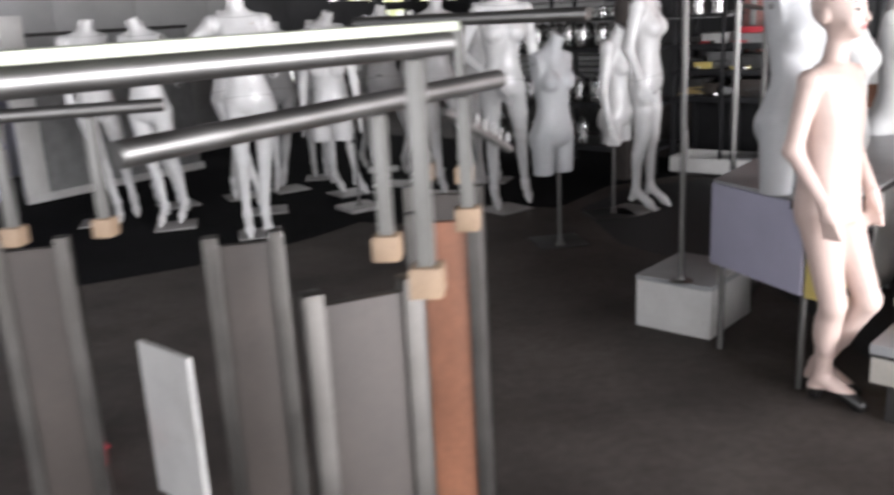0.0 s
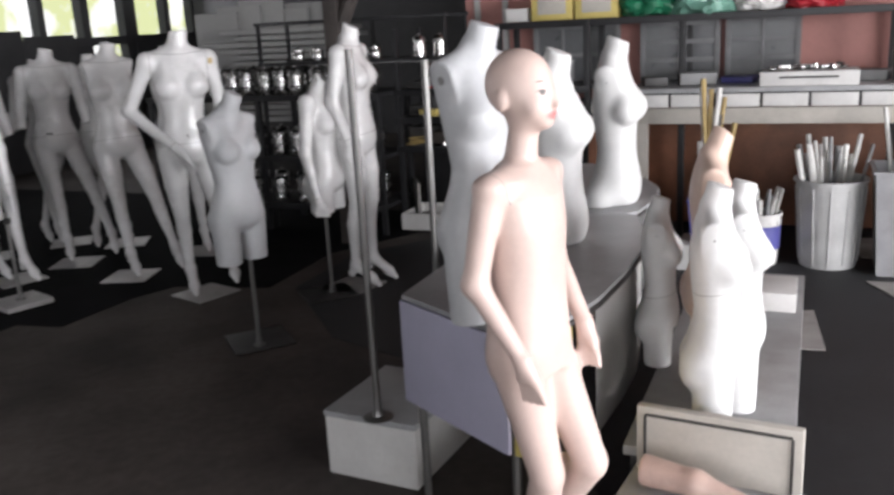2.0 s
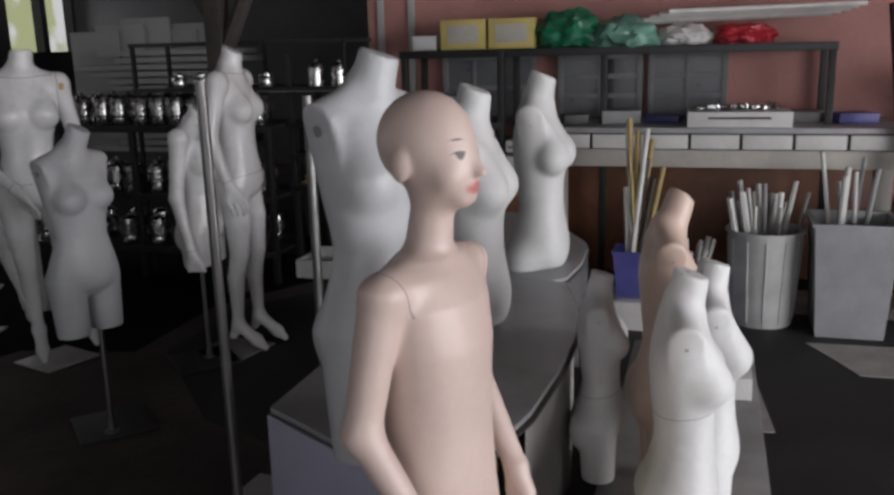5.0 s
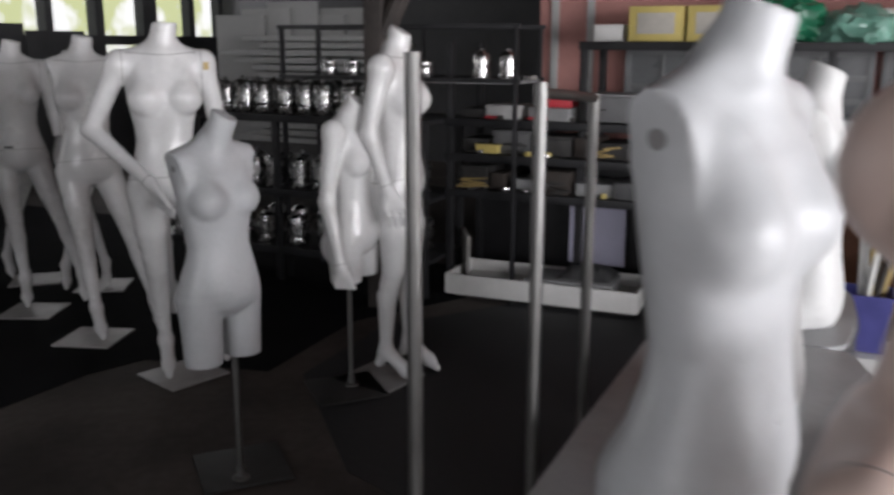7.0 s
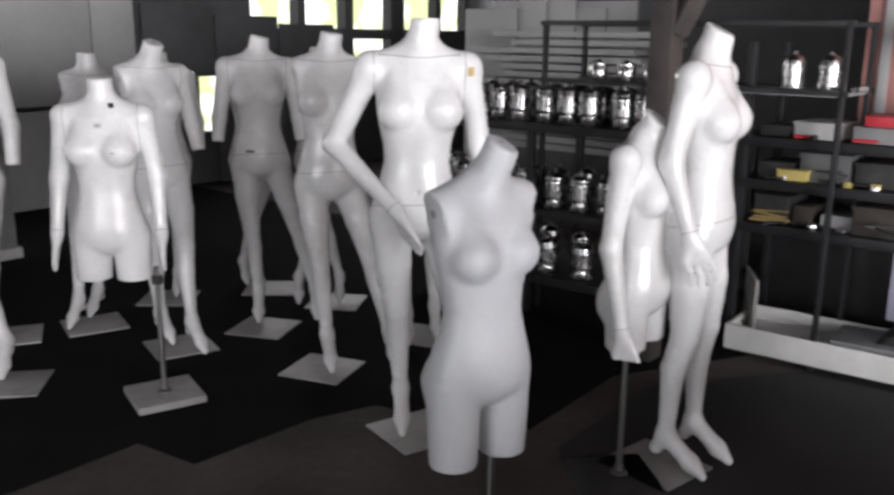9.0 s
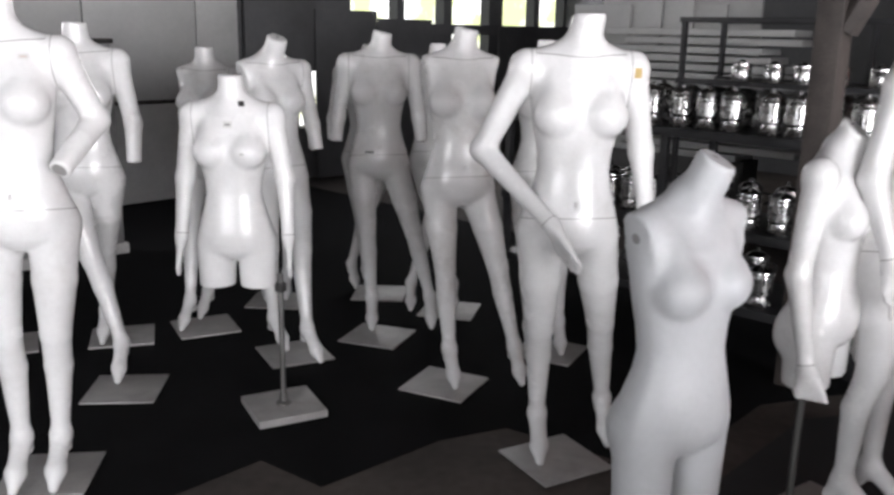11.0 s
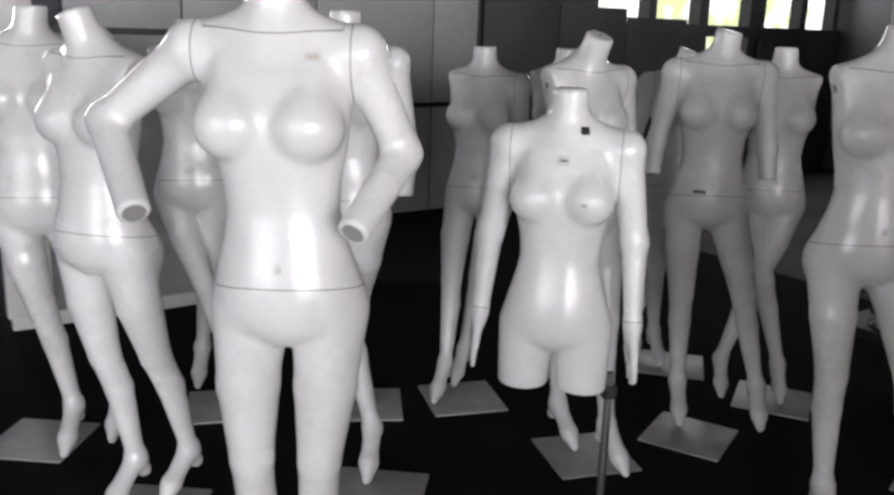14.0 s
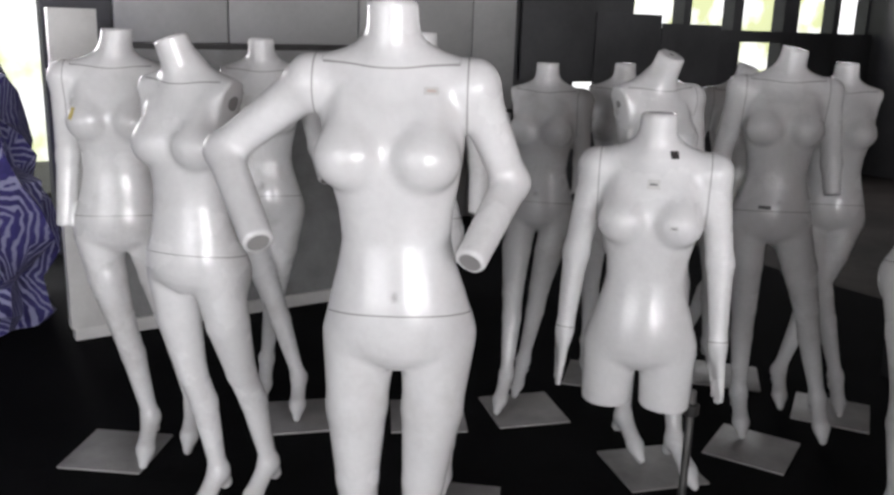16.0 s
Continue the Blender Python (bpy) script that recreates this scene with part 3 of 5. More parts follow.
structure("backdrop_right", box(16, 0.05, 5, 6, 11.5, -0.05, 0), M_OUT, TURNED, "bright garden outside the window", "backdrop")

for u in (-2.12, -1.9):
    structure("trim_%d" % (1 if u < -2 else 2), box(0.045, 0.02, 3.5, 0, 0, 0, 0.004), M_PANEL, at(u, 7.775), "pale vertical wall strip", "trim")
# light wall panels, each a board of its own
wp = thing("panel_wall", at(-8.3, 6.2), "tall light grey wall panels with narrow joints", "wall panel", kind="structure")
v0 = -1.72
for wdt in (0.72, 0.95, 0.98, 0.42):
    part("panel", box(0.03, wdt - 0.012, 2.35, 0, v0 + wdt / 2, 0.85, 0.004), M_PANEL, wp)
    part("panel", box(0.03, wdt - 0.012, 0.82, 0, v0 + wdt / 2, 0.0, 0.004), M_PANEL, wp)
    v0 += wdt
part("rail", box(0.05, 3.07, 0.025, 0.02, -0.18, 0.83, 0.004), M_DULL, wp)
# dark sheets that lean against the wall under the window band, tops stepping down
for i, (v, top) in enumerate([(8.05, 1.72), (8.85, 1.64), (9.65, 1.57), (11.55, 1.5), (12.2, 1.48)]):
    structure("sheet_board_%d" % (i + 1), box(0.02, 0.78, top - (1.08 if i == 0 else 0), 0, 0, 1.08 if i == 0 else 0, 0.003), M_DARKWALL, at(-8.36, v), "dark grey board standing against the wall", "board")

structure("window_beam", box(0.1, 4.1, 0.11, 0, 0, 1.42, 0.004), M_DARKWALL, at(-8.42, 10.5), "dark beam under the window band", "beam")
# timber post with a brace and its beam
post = thing("timber_post", at(-2.76, 6.72), "dark rough timber roof post with a brace", "post", kind="structure")
part("shaft", box(0.11, 0.12, 3.55, bevel=0.012), M_TIMBER, post)
part("brace", tube([(0.05, 0, 1.5), (0.45, 0, 2.3)], 0.05, 8), M_TIMBER, post)
part("brace", tube([(-0.05, 0, 1.72), (-0.4, 0, 2.3)], 0.045, 8), M_TIMBER, post)


# ---- figures ----
def stand_at(x, y, yaw):
    return pose(x, y, 0, 0, 0, yaw)


def toes(x, y, yaw, size, *world):
    """World places of the toes, as the figure's own places."""
    inv = stand_at(x, y, yaw).inverted()
    return [tuple((inv @ Vector((wx, wy, 0)))[:2]) if size == 1 else tuple(c / size for c in (inv @ Vector((wx, wy, 0)))[:2]) for wx, wy in world]


STUB_L = ([(-0.205, 0.03, 1.09), (-0.215, 0.0, 0.97)], False)
STUB_R = ([(0.205, 0.03, 1.09), (0.215, 0.0, 0.97)], False)
LONG_L = ([(-0.20, 0.03, 1.09), (-0.21, -0.01, 0.86)], False)

FIGURES = [
    # x, y, yaw, height of the neck, toes, arms, further keys
    ("elbow", 0.265, 6.05, 14, 1.52, ((0.185, 6.13), (0.405, 6.33)), (([(-0.29, 0.05, 1.10), (-0.09, -0.13, 0.90)], True, (0.45, -0.2, -0.75)), ([(0.20, 0.04, 1.10), (0.215, -0.02, 0.90)], True, (0.25, -0.1, -1))),
     dict(material=M_GLOSS, sway=0.01, shift=-0.02, neck=(0.02, 0.0, 1.51), plate=(0.23, 6.2, 42), label="glossy white headless mannequin with one elbow bent out")),
    ("walk", -0.277, 6.858, 24, 1.472, ((-0.24, 6.70), (0.025, 6.81)), (None, None), dict(material=M_AGED, neck=(0.02, 0, 1.51), neck_tilt=(0.15, -0.1), plate=(-0.30, 6.76, -13), label="greyed white headless mannequin without arms, one leg out")),
    ("front", -0.80, 7.44, 18, 1.45, ((-0.795, 7.31), (-0.515, 7.41)), (STUB_L, STUB_R), dict(material=M_AGED, neck=(0.015, 0, 1.51), neck_tilt=(0.2, -0.1), plate=(-0.75, 7.26, -7), label="greyed white headless mannequin with handless hanging arms")),
    ("side", 1.19, 6.045, 66, 1.505, ((1.25, 5.96), (1.36, 6.09)), (([(-0.20, 0.05, 1.10), (-0.21, -0.03, 0.88)], True), ([(0.19, 0.06, 1.10), (0.185, 0.07, 0.87)], True)), dict(material=M_GLOSS, neck=(0, 0.0, 1.51), neck_tilt=(0.0, -0.55), plate=(1.10, 6.06, 48), label="glossy white headless mannequin with hanging arms and hands")),
    ("turned", -1.155, 7.035, 48, 1.42, ((-1.09, 6.93), (-0.885, 6.83)), (None, STUB_R), dict(material=M_GLOSS, neck=(0.0, -0.04, 1.51), neck_tilt=(0.1, -0.45), plate=(-1.05, 6.93, 40), sway=-0.02, label="white headless mannequin with a bent neck and one handless arm")),
    ("slim", -1.70, 7.37, 6, 1.36, ((-1.69, 7.05), (-1.69, 7.24)), (None, ([(0.20, 0.03, 1.09), (0.20, 0.0, 0.95)], False)), dict(material=M_AGED, shift=0.03, neck=(0.03, 0, 1.51), plate=(-1.62, 7.16, 40), label="stained white headless mannequin with one arm, legs crossed")),
    ("near", -1.385, 5.59, 22, 1.535, ((-1.415, 5.50), (-1.305, 5.55)), (([(-0.345, 0.05, 1.205), (-0.228, -0.125, 1.058)], False), ([(0.245, 0.06, 1.16), (0.172, -0.115, 1.035)], False)), dict(material=M_GLOSS, h=0.007, shift=0.028, sway=-0.022, neck=(0.005, 0, 1.51), plate=(-1.40, 5.66, 20), label="glossy white headless mannequin with handless arms akimbo")),
    ("rear", -1.82, 6.58, 22, 1.467, ((-1.615, 6.39), (-1.945, 6.78)), (None, ([(0.205, 0.03, 1.09), (0.20, 0.02, 0.92)], False)), dict(material=M_AGED, plate=(-1.56, 6.36, 18), label="greyed headless mannequin with one handless arm")),
    ("back_a", -0.62, 7.90, 14, 1.395, ((-0.47, 7.71), (-0.69, 7.66)), (None, None), dict(material=M_AGED, plate=(-0.50, 7.76, 0), h=0.010, label="greyed headless mannequin without arms, legs apart")),
    ("back_b", 0.02, 7.28, 14, 1.43, ((0.03, 7.10), (0.15, 7.22)), (None, None), dict(material=M_AGED, plate=(0.09, 7.28, -14), h=0.010, label="greyed headless mannequin without arms")),
    ("back_c", -1.0, 7.90, 30, 1.372, ((-0.98, 7.88), (-1.1, 7.97)), (STUB_L, None), dict(material=M_AGED, plate=(-0.95, 7.95, 10), h=0.012, neck_tilt=(0.3, -0.2), label="greyed headless mannequin with a bent neck and one arm")),
    ("back_d", -1.46, 7.74, 18, 1.36, ((-1.50, 7.62), (-1.40, 7.66)), (None, ([(0.205, 0.03, 1.09), (0.215, 0.0, 0.92)], False)), dict(material=M_AGED, plate=(-1.45, 7.66, 10), h=0.012, label="greyed headless mannequin with one hanging arm")),
    ("left_a", -2.64, 6.14, 30, 1.45, ((-2.58, 6.07), (-2.52, 6.22)), (LONG_L, None), dict(material=M_AGED, h=0.008, shift=-0.03, plate=(-2.76, 6.13, 20), label="glossy greyish headless mannequin with one handless arm")),
    ("left_b", -2.17, 5.90, 2, 1.44, ((-2.19, 5.87), (-2.09, 5.99)), (None, None), dict(material=M_GLOSS, h=0.008, socket=0.021, neck=(-0.03, -0.02, 1.51), neck_tilt=(-0.35, -0.15), plate=(-2.11, 5.95, 20), label="white headless mannequin with a tilted neck, no arms")),
    ("left_c", -2.53, 6.70, 30, 1.425, ((-2.34, 6.62), (-2.57, 6.72)), (None, ([(0.21, 0.04, 1.09), (0.25, -0.08, 0.98)], False)), dict(material=M_AGED, plate=(-2.38, 6.66, 38), h=0.010, label="greyed headless mannequin with a bent handless arm")),
]
def sticker(ob, x, z, wide, high, material, label, kind="sticker", bar=True, ink=None):
    """A small label on the front of a figure."""
    near = min(ob.data.vertices, key=lambda q: abs(q.co.x - x) + abs(q.co.z - z) + (9 if q.normal.y > -0.2 else 0))
    m = ob.matrix_world @ Matrix.Translation(near.co + near.normal * 0.0006) @ near.normal.to_track_quat("Y", "Z").to_matrix().to_4x4()
    t = thing("price_" + kind, m, label, kind, "price stickers")
    paper = part("paper", box(wide, 0.0012, high, 0, 0, -high / 2, 0.0003), material, t)
    if bar:
        part("print_bar", box(wide * 0.6, 0.0004, high * 0.2, 0, 0.0009, -high * 0.12, 0), ink or M_DIM, paper, "faded print")
    return t


built = {}
for key, x, y, yaw, tall, world_toes, arms, more in FIGURES:
    more = dict(more)
    px, py, pyaw = more.pop("plate")
    size = tall / 1.51
    built[key] = figure("mannequin", stand_at(x, y, yaw) @ pose(0, 0, 0.008), size, feet=toes(x, y, yaw, size, *world_toes), arms=arms, **more)
    plate_stand(pose(px, py, 0.003, 0, 0, pyaw), 0.29)

sticker(built["near"], 0.085, 1.345, 0.028, 0.016, M_WHITE, "small white sticker with red print on a mannequin chest", ink=M_SKIN)

plate_stand(pose(-1.93, 6.92, 0.003, 0, 0, 30), 0.29, label="square grey floor plate standing empty behind a mannequin")

sticker(built["front"], -0.05, 0.925, 0.045, 0.013, M_DIM, "small smudged dark mark at a mannequin waist", "mark", False)
sticker(built["left_a"], -0.135, 1.245, 0.016, 0.04, M_YELLOW, "small yellow tag under a mannequin arm", "tag", False)
sticker(built["elbow"], 0.155, 1.345, 0.022, 0.03, M_WOODTUBE, "orange paper remnant on a mannequin shoulder", "sticker", False)

# half figures on rods
held = figure("mannequin_torso", stand_at(-0.995, 6.275, 12), 0.92, -0.085, arms=(([(-0.20, 0.02, 1.10), (-0.215, -0.02, 0.87)], True), ([(0.20, 0.02, 1.10), (0.215, -0.02, 0.87)], True)), cut=0.665,
       h=0.008, material=M_GLOSS, label="glossy white headless torso with arms on a chrome rod", group="mannequin torsos", seams=True, waist=-5)
sticker(held, -0.004, 1.325, 0.034, 0.026, M_WHITE, "small white price sticker on a torso")
sticker(held, 0.05, 1.405, 0.024, 0.022, M_HOLE, "black round mark at the torso neck", "mark", False)
sticker(held, 0.062, 1.222, 0.022, 0.012, M_WHITE, "narrow white price sticker on a torso breast")
plate_stand(pose(-0.855, 6.345, 0.003, 0, 0, 40), 0.27, 0.56, (0, 0), "square grey floor plate with a chrome rod", 0.03, collar=True)
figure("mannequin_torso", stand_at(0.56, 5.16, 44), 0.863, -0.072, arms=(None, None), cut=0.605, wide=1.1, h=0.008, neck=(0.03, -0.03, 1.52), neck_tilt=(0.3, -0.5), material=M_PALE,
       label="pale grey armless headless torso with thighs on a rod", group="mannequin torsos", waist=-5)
plate_stand(pose(0.585, 5.27, 0.003, 0, 0, 16), 0.30, 0.53, (-0.02, -0.09), "square dark floor plate with a rod", 0.008, paint=M_DARK)
figure("mannequin_torso", stand_at(1.0, 5.96, 62), 0.9, -0.105, arms=(([(-0.195, 0.03, 1.05), (-0.20, -0.03, 0.765)], True), ([(0.19, 0.01, 1.05), (0.195, -0.07, 0.80)], True)), cut=0.668,
       h=0.008, neck=(0, -0.015, 1.50), neck_tilt=(0, -0.8), material=M_GLOSS, label="white headless torso with hanging arms on a rod", group="mannequin torsos", waist=-5)
plate_stand(pose(0.95, 5.95, 0.003, 0, 0, 16), 0.30, 0.56, (0.03, 0.02), "square dark floor plate with a rod", 0.008, paint=M_DARK)


# ---- the display table and the things on and before it ----
def display_table():
    """A long table whose near end is cut at a slant and carries a hanging front board."""
    t = thing("display_table", at(-0.58, 3.56), "long grey table with a pale skirt and lavender front board", "table")
    out = [(-0.29, 0.07), (0.143, -0.19), (0.24, -0.05), (0.29, 0.18), (0.31, 0.45), (0.312, 0.7), (0.28, 0.98), (0.2, 1.26), (-0.28, 1.26), (-0.29, 0.6)]
    top = sheet(out, 0.025)
    bmesh.ops.translate(top, vec=(0, 0, 0.685), verts=top.verts)
    part("tabletop", top, M_GREYTOP, t)
    part("edge_band", tube([(x * 1.01, y, 0.69) for x, y in out[1:8]], 0.008, 8), M_DARK, t, "dark rubber edge band")
    slant = pose(-0.076, -0.072, 0, 0, 0, -31)
    part("front_board", box(0.49, 0.012, 0.325, 0, 0.0, 0.375, 0.003), M_LAV, t, "lavender hanging front board", slant)
    part("board_clip", box(0.02, 0.03, 0.03, 0.2, -0.004, 0.68, 0.003), M_DARK, t, "dark clip on the table edge", slant)
    part("yellow_panel", box(0.05, 0.24, 0.33, 0.17, -0.02, 0.36, 0.003), M_YELLOW, t, "yellow side panel", pose(0.03, 0, 0, 0, 0, -14))
    side = bmesh.new()
    ring = [(x - 0.012, y) for x, y in out[3:7]] + [(0.185, 1.245), (-0.265, 1.245), (-0.275, 0.6), (-0.275, 0.1)]
    lo = [side.verts.new((x, y, 0.27)) for x, y in ring]
    hi = [side.verts.new((x, y, 0.68)) for x, y in ring]
    for i in range(len(ring) - 1):
        side.faces.new((lo[i], lo[i + 1], hi[i + 1], hi[i]))
    bmesh.ops.solidify(side, geom=side.faces[:], thickness=0.008)
    part("skirt", side, M_WHITE, t, "pale curved side skirt")
    for x, y in ((-0.25, 0.09), (0.13, -0.14), (-0.24, 1.2), (0.16, 1.2)):
        part("leg", tube([(x, y, 0), (x, y, 0.685)], 0.013, 12), M_CHROME, t)
    return t


display_table()


def draped_table():
    """A table with rounded corners whose glossy vinyl skirt hangs in loose folds."""
    t = thing("draped_table", at(-0.715, 5.425), "grey table with a glossy loosely hanging vinyl skirt", "table")
    corners = [(-0.15, -0.58), (0.32, -0.58), (0.35, -0.3), (0.33, 0.0), (0.15, 0.35), (-0.14, 0.64), (-0.42, 0.49), (-0.18, -0.05)]
    out = []
    for k, c in enumerate(corners):
        a, b = Vector(corners[k - 1]), Vector(corners[(k + 1) % len(corners)])
        c = Vector(c)
        p, q = c + (a - c) * 0.22, c + (b - c) * 0.22
        out += [tuple(p.lerp(c, f).lerp(c.lerp(q, f), f)) for f in (0, 0.25, 0.5, 0.75, 1)]
    top = sheet(out, 0.022)
    bmesh.ops.translate(top, vec=(0, 0, 0.684), verts=top.verts)
    part("tabletop", top, M_GREYTOP, t)
    part("edge_band", tube([(x, y, 0.688) for x, y in out + out[:1]], 0.007, 8), M_DARK, t, "dark rubber edge band")
    bm = bmesh.new()
    line, rows = [], 9
    for k in range(len(out)):
        a, b = Vector(out[k]), Vector(out[(k + 1) % len(out)])
        n = max(1, int((b - a).length / 0.025))
        line += [a.lerp(b, f / n) for f in range(n)]
    mid, n = Vector((-0.02, 0.0)), len(line)
    grid = []
    for j in range(rows):
        f, ring = j / (rows - 1), []
        for i, p in enumerate(line):
            a = 2 * math.pi * i / n
            fold = 0.016 * math.sin(11 * a + 1.2 * math.sin(3 * a)) + 0.008 * math.sin(27 * a + 2 * f) + 0.012 * math.sin(5 * a + 5 * f)
            q = p + (p - mid).normalized() * (0.004 + f * (0.008 + fold))
            ring.append(bm.verts.new((q.x, q.y, 0.682 - f * (0.34 + 0.03 * math.sin(4 * a + 1)))))
        grid.append(ring)
    for j in range(rows - 1):
        for i in range(n):
            k = (i + 1) % n
            bm.faces.new((grid[j][i], grid[j + 1][i], grid[j + 1][k], grid[j][k]))
    bmesh.ops.solidify(bm, geom=bm.faces[:], thickness=0.002)
    part("skirt", bm, M_VINYL, t, "glossy grey vinyl skirt")
    for x, y in ((-0.36, 0.5), (-0.1, -0.5), (0.25, -0.5), (0.0, 0.4)):
        part("leg", tube([(x, y, 0.0), (x, y, 0.684)], 0.013, 12), M_CHROME, t)
    return t


draped_table()
# whitish form in a darker grey: its shade is put into the colour
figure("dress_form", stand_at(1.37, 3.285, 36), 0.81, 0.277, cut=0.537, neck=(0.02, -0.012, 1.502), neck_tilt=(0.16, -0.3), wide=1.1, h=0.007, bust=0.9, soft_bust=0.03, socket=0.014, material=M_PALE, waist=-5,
       label="matte headless female dress form on the table, shade put into its grey", group="dress forms")
figure("dress_form", stand_at(1.785, 4.01, 60), 0.967, -0.072, cut=0.81, neck_tilt=(0.0, -0.4), h=0.009, bust=0.95, soft_bust=0.03, socket=0.006, material=M_MATTE, waist=-5,
       label="white headless dress form on the table", group="dress forms")
figure("dress_form", stand_at(2.205, 4.58, 58), 0.99, -0.095, cut=0.81, neck_tilt=(0.1, -0.4), h=0.009, wide=0.86, socket=0.006, material=M_MATTE, waist=-5,
       label="slim white headless dress form on the table", group="dress forms")

crate = thing("white_box", at(-1.055, 3.93, 0, -4), "low white box with a grey top holding a chrome pole", "box")
part("body", box(0.35, 0.42, 0.215, 0, 0, 0.0, 0.006), M_WHITE, crate)
part("top", box(0.356, 0.426, 0.022, 0, 0, 0.2155, 0.004), M_GREYTOP, crate, "scuffed grey top board")
pole = thing("chrome_pole", pose(1.066, 3.72, 0.238), "upright chrome display pole standing on a box", "pole", "display poles")
part("tube", tube([(0, 0, 0.004), (-0.004, 0, 1.20)], 0.0125, 14), M_CHROME, pole)
part("foot", lathe([(0.05, 0), (0.05, 0.004), (0.02, 0.01), (0.0135, 0.03)], 18), M_CHROME, pole)


def garment_frame(m, tall, label):
    f = thing("pole_frame", m, label, "pole", "display poles")
    for y in (0.0, 0.38):
        part("upright", tube([(0, y, 0.02), (0.0, y, tall - 0.04 * (y > 0))], 0.013, 14), M_CHROME, f)
    part("foot_bar", box(0.04, 0.46, 0.02, 0, 0.19, 0.0, 0.004), M_DULL, f)
    part("top_bar", tube([(0, 0, tall - 0.02), (0, 0.38, tall - 0.05)], 0.011, 12), M_DULL, f)
    return f


garment_frame(at(-0.975, 4.14), 1.38, "narrow chrome frame of two uprights")

# low bench with the step box on its near end
bench = thing("low_bench", at(0.035, 4.43), "long low cream bench with white boards on it", "bench")
part("top", box(0.44, 1.76, 0.03, 0, 0, 0.322, 0.005), M_GREY, bench)
part("side", box(0.02, 1.66, 0.322, 0.2, 0, 0.0, 0.004), M_DARK, bench, "dark side board")
part("side", box(0.02, 1.66, 0.322, -0.2, 0, 0.0, 0.004), M_DARK, bench, "dark side board")
stepbox = thing("step_box", at(0.052, 3.39, 0, -6), "white stepped display box with a framed back board", "display box")
# made-up base, coloured dark to stand for the shadow gap under the slabs
part("base", box(0.36, 0.26, 0.16, 0, 0.02, 0, 0.004), M_DARK, stepbox, "recessed base, dark for the shadow gap")
part("lower_slab", box(0.43, 0.34, 0.09, 0, -0.02, 0.161, 0.006), M_CREAM, stepbox)
slab = part("upper_slab", box(0.44, 0.35, 0.035, 0, -0.02, 0.262, 0.006), M_GREYTOP, stepbox, "glossy grey top slab")
part("trim_strip", box(0.436, 0.346, 0.01, 0, -0.02, 0.2515, 0.002), M_DARK, stepbox, "dark strip under the slab")
board = part("back_board", box(0.42, 0.03, 0.185, 0, 0.135, 0.298, 0.005), M_CREAM, stepbox)
part("frame_line", box(0.37, 0.006, 0.007, 0, 0.118, 0.458, 0.001), M_DARK, board, "dark frame line")
for x in (-0.186, 0.186):
    part("frame_line", box(0.007, 0.006, 0.15, x, 0.118, 0.308, 0.001), M_DARK, board, "dark frame line")
for k in range(8):
    part("letter_bar", box(0.014, 0.022, 0.0012, -0.09 + 0.026 * k, -0.15, 0.2972, 0), M_WHITE, slab, "pale lettering mark")


def loose_arm():
    def field(p):
        d = smin(cone(p, (-0.16, 0.02, 0.045), (-0.02, -0.005, 0.05), 0.042, 0.034), cone(p, (-0.02, -0.005, 0.05), (0.12, -0.02, 0.03), 0.033, 0.021), 0.02)
        for k in range(4):
            d = smin(d, cone(p, (0.13, -0.035 + 0.012 * k, 0.028), (0.225 - 0.008 * abs(k - 1), -0.055 + 0.022 * k, 0.016), 0.013, 0.009), 0.012)
        d = smin(d, cone(p, (0.12, -0.03, 0.03), (0.17, -0.075, 0.02), 0.014, 0.010), 0.015)
        return np.maximum(d, -0.165 - p[:, 0])
    me, v = skin("arm_prop", field, (-0.22, -0.13, -0.02), (0.27, 0.11, 0.12), 0.006)
    me.materials.append(M_SKIN)
    me.shade_smooth()
    ob = new("arm_prop", me)
    ob.matrix_world = at(0.047, 3.405, 0.2985, -8)
    return tagged(ob, "loose flesh-coloured mannequin arm lying on the box", "mannequin arm")


loose_arm()
figure("dress_form", stand_at(1.965, 3.14, 66), 0.73, -0.047, cut=0.55, neck_tilt=(0.0, -0.35), h=0.008, bust=0.95, soft_bust=0.03, socket=0.006, material=M_MATTE, waist=1.13,
       label="white headless half torso standing on the bench", group="dress forms")
figure("dress_form", stand_at(2.135, 3.52, 70), 0.735, 0.015, cut=0.46, neck=(0.03, -0.03, 1.53), neck_tilt=(0.45, -0.7), h=0.009, bust=0.95, soft_bust=0.03, socket=0.006, material=M_FLESH, waist=-5,
       label="flesh-coloured headless torso with a bent neck", group="dress forms")
figure("dress_form", stand_at(2.12, 3.30, 70), 0.70, -0.031, cut=0.55, neck_tilt=(0.1, -0.3), h=0.009, bust=0.9, soft_bust=0.03, socket=0.006, wide=0.92, material=M_MATTE, waist=-5,
       label="chalky white headless torso behind another on the bench", group="dress forms")
figure("dress_form", stand_at(2.03, 3.68, 66), 0.63, -0.036, cut=0.62, neck_tilt=(0.1, -0.3), h=0.009, socket=0.006, material=M_MATTE, waist=1.0,
       label="small grey-white headless torso behind the table", group="dress forms")


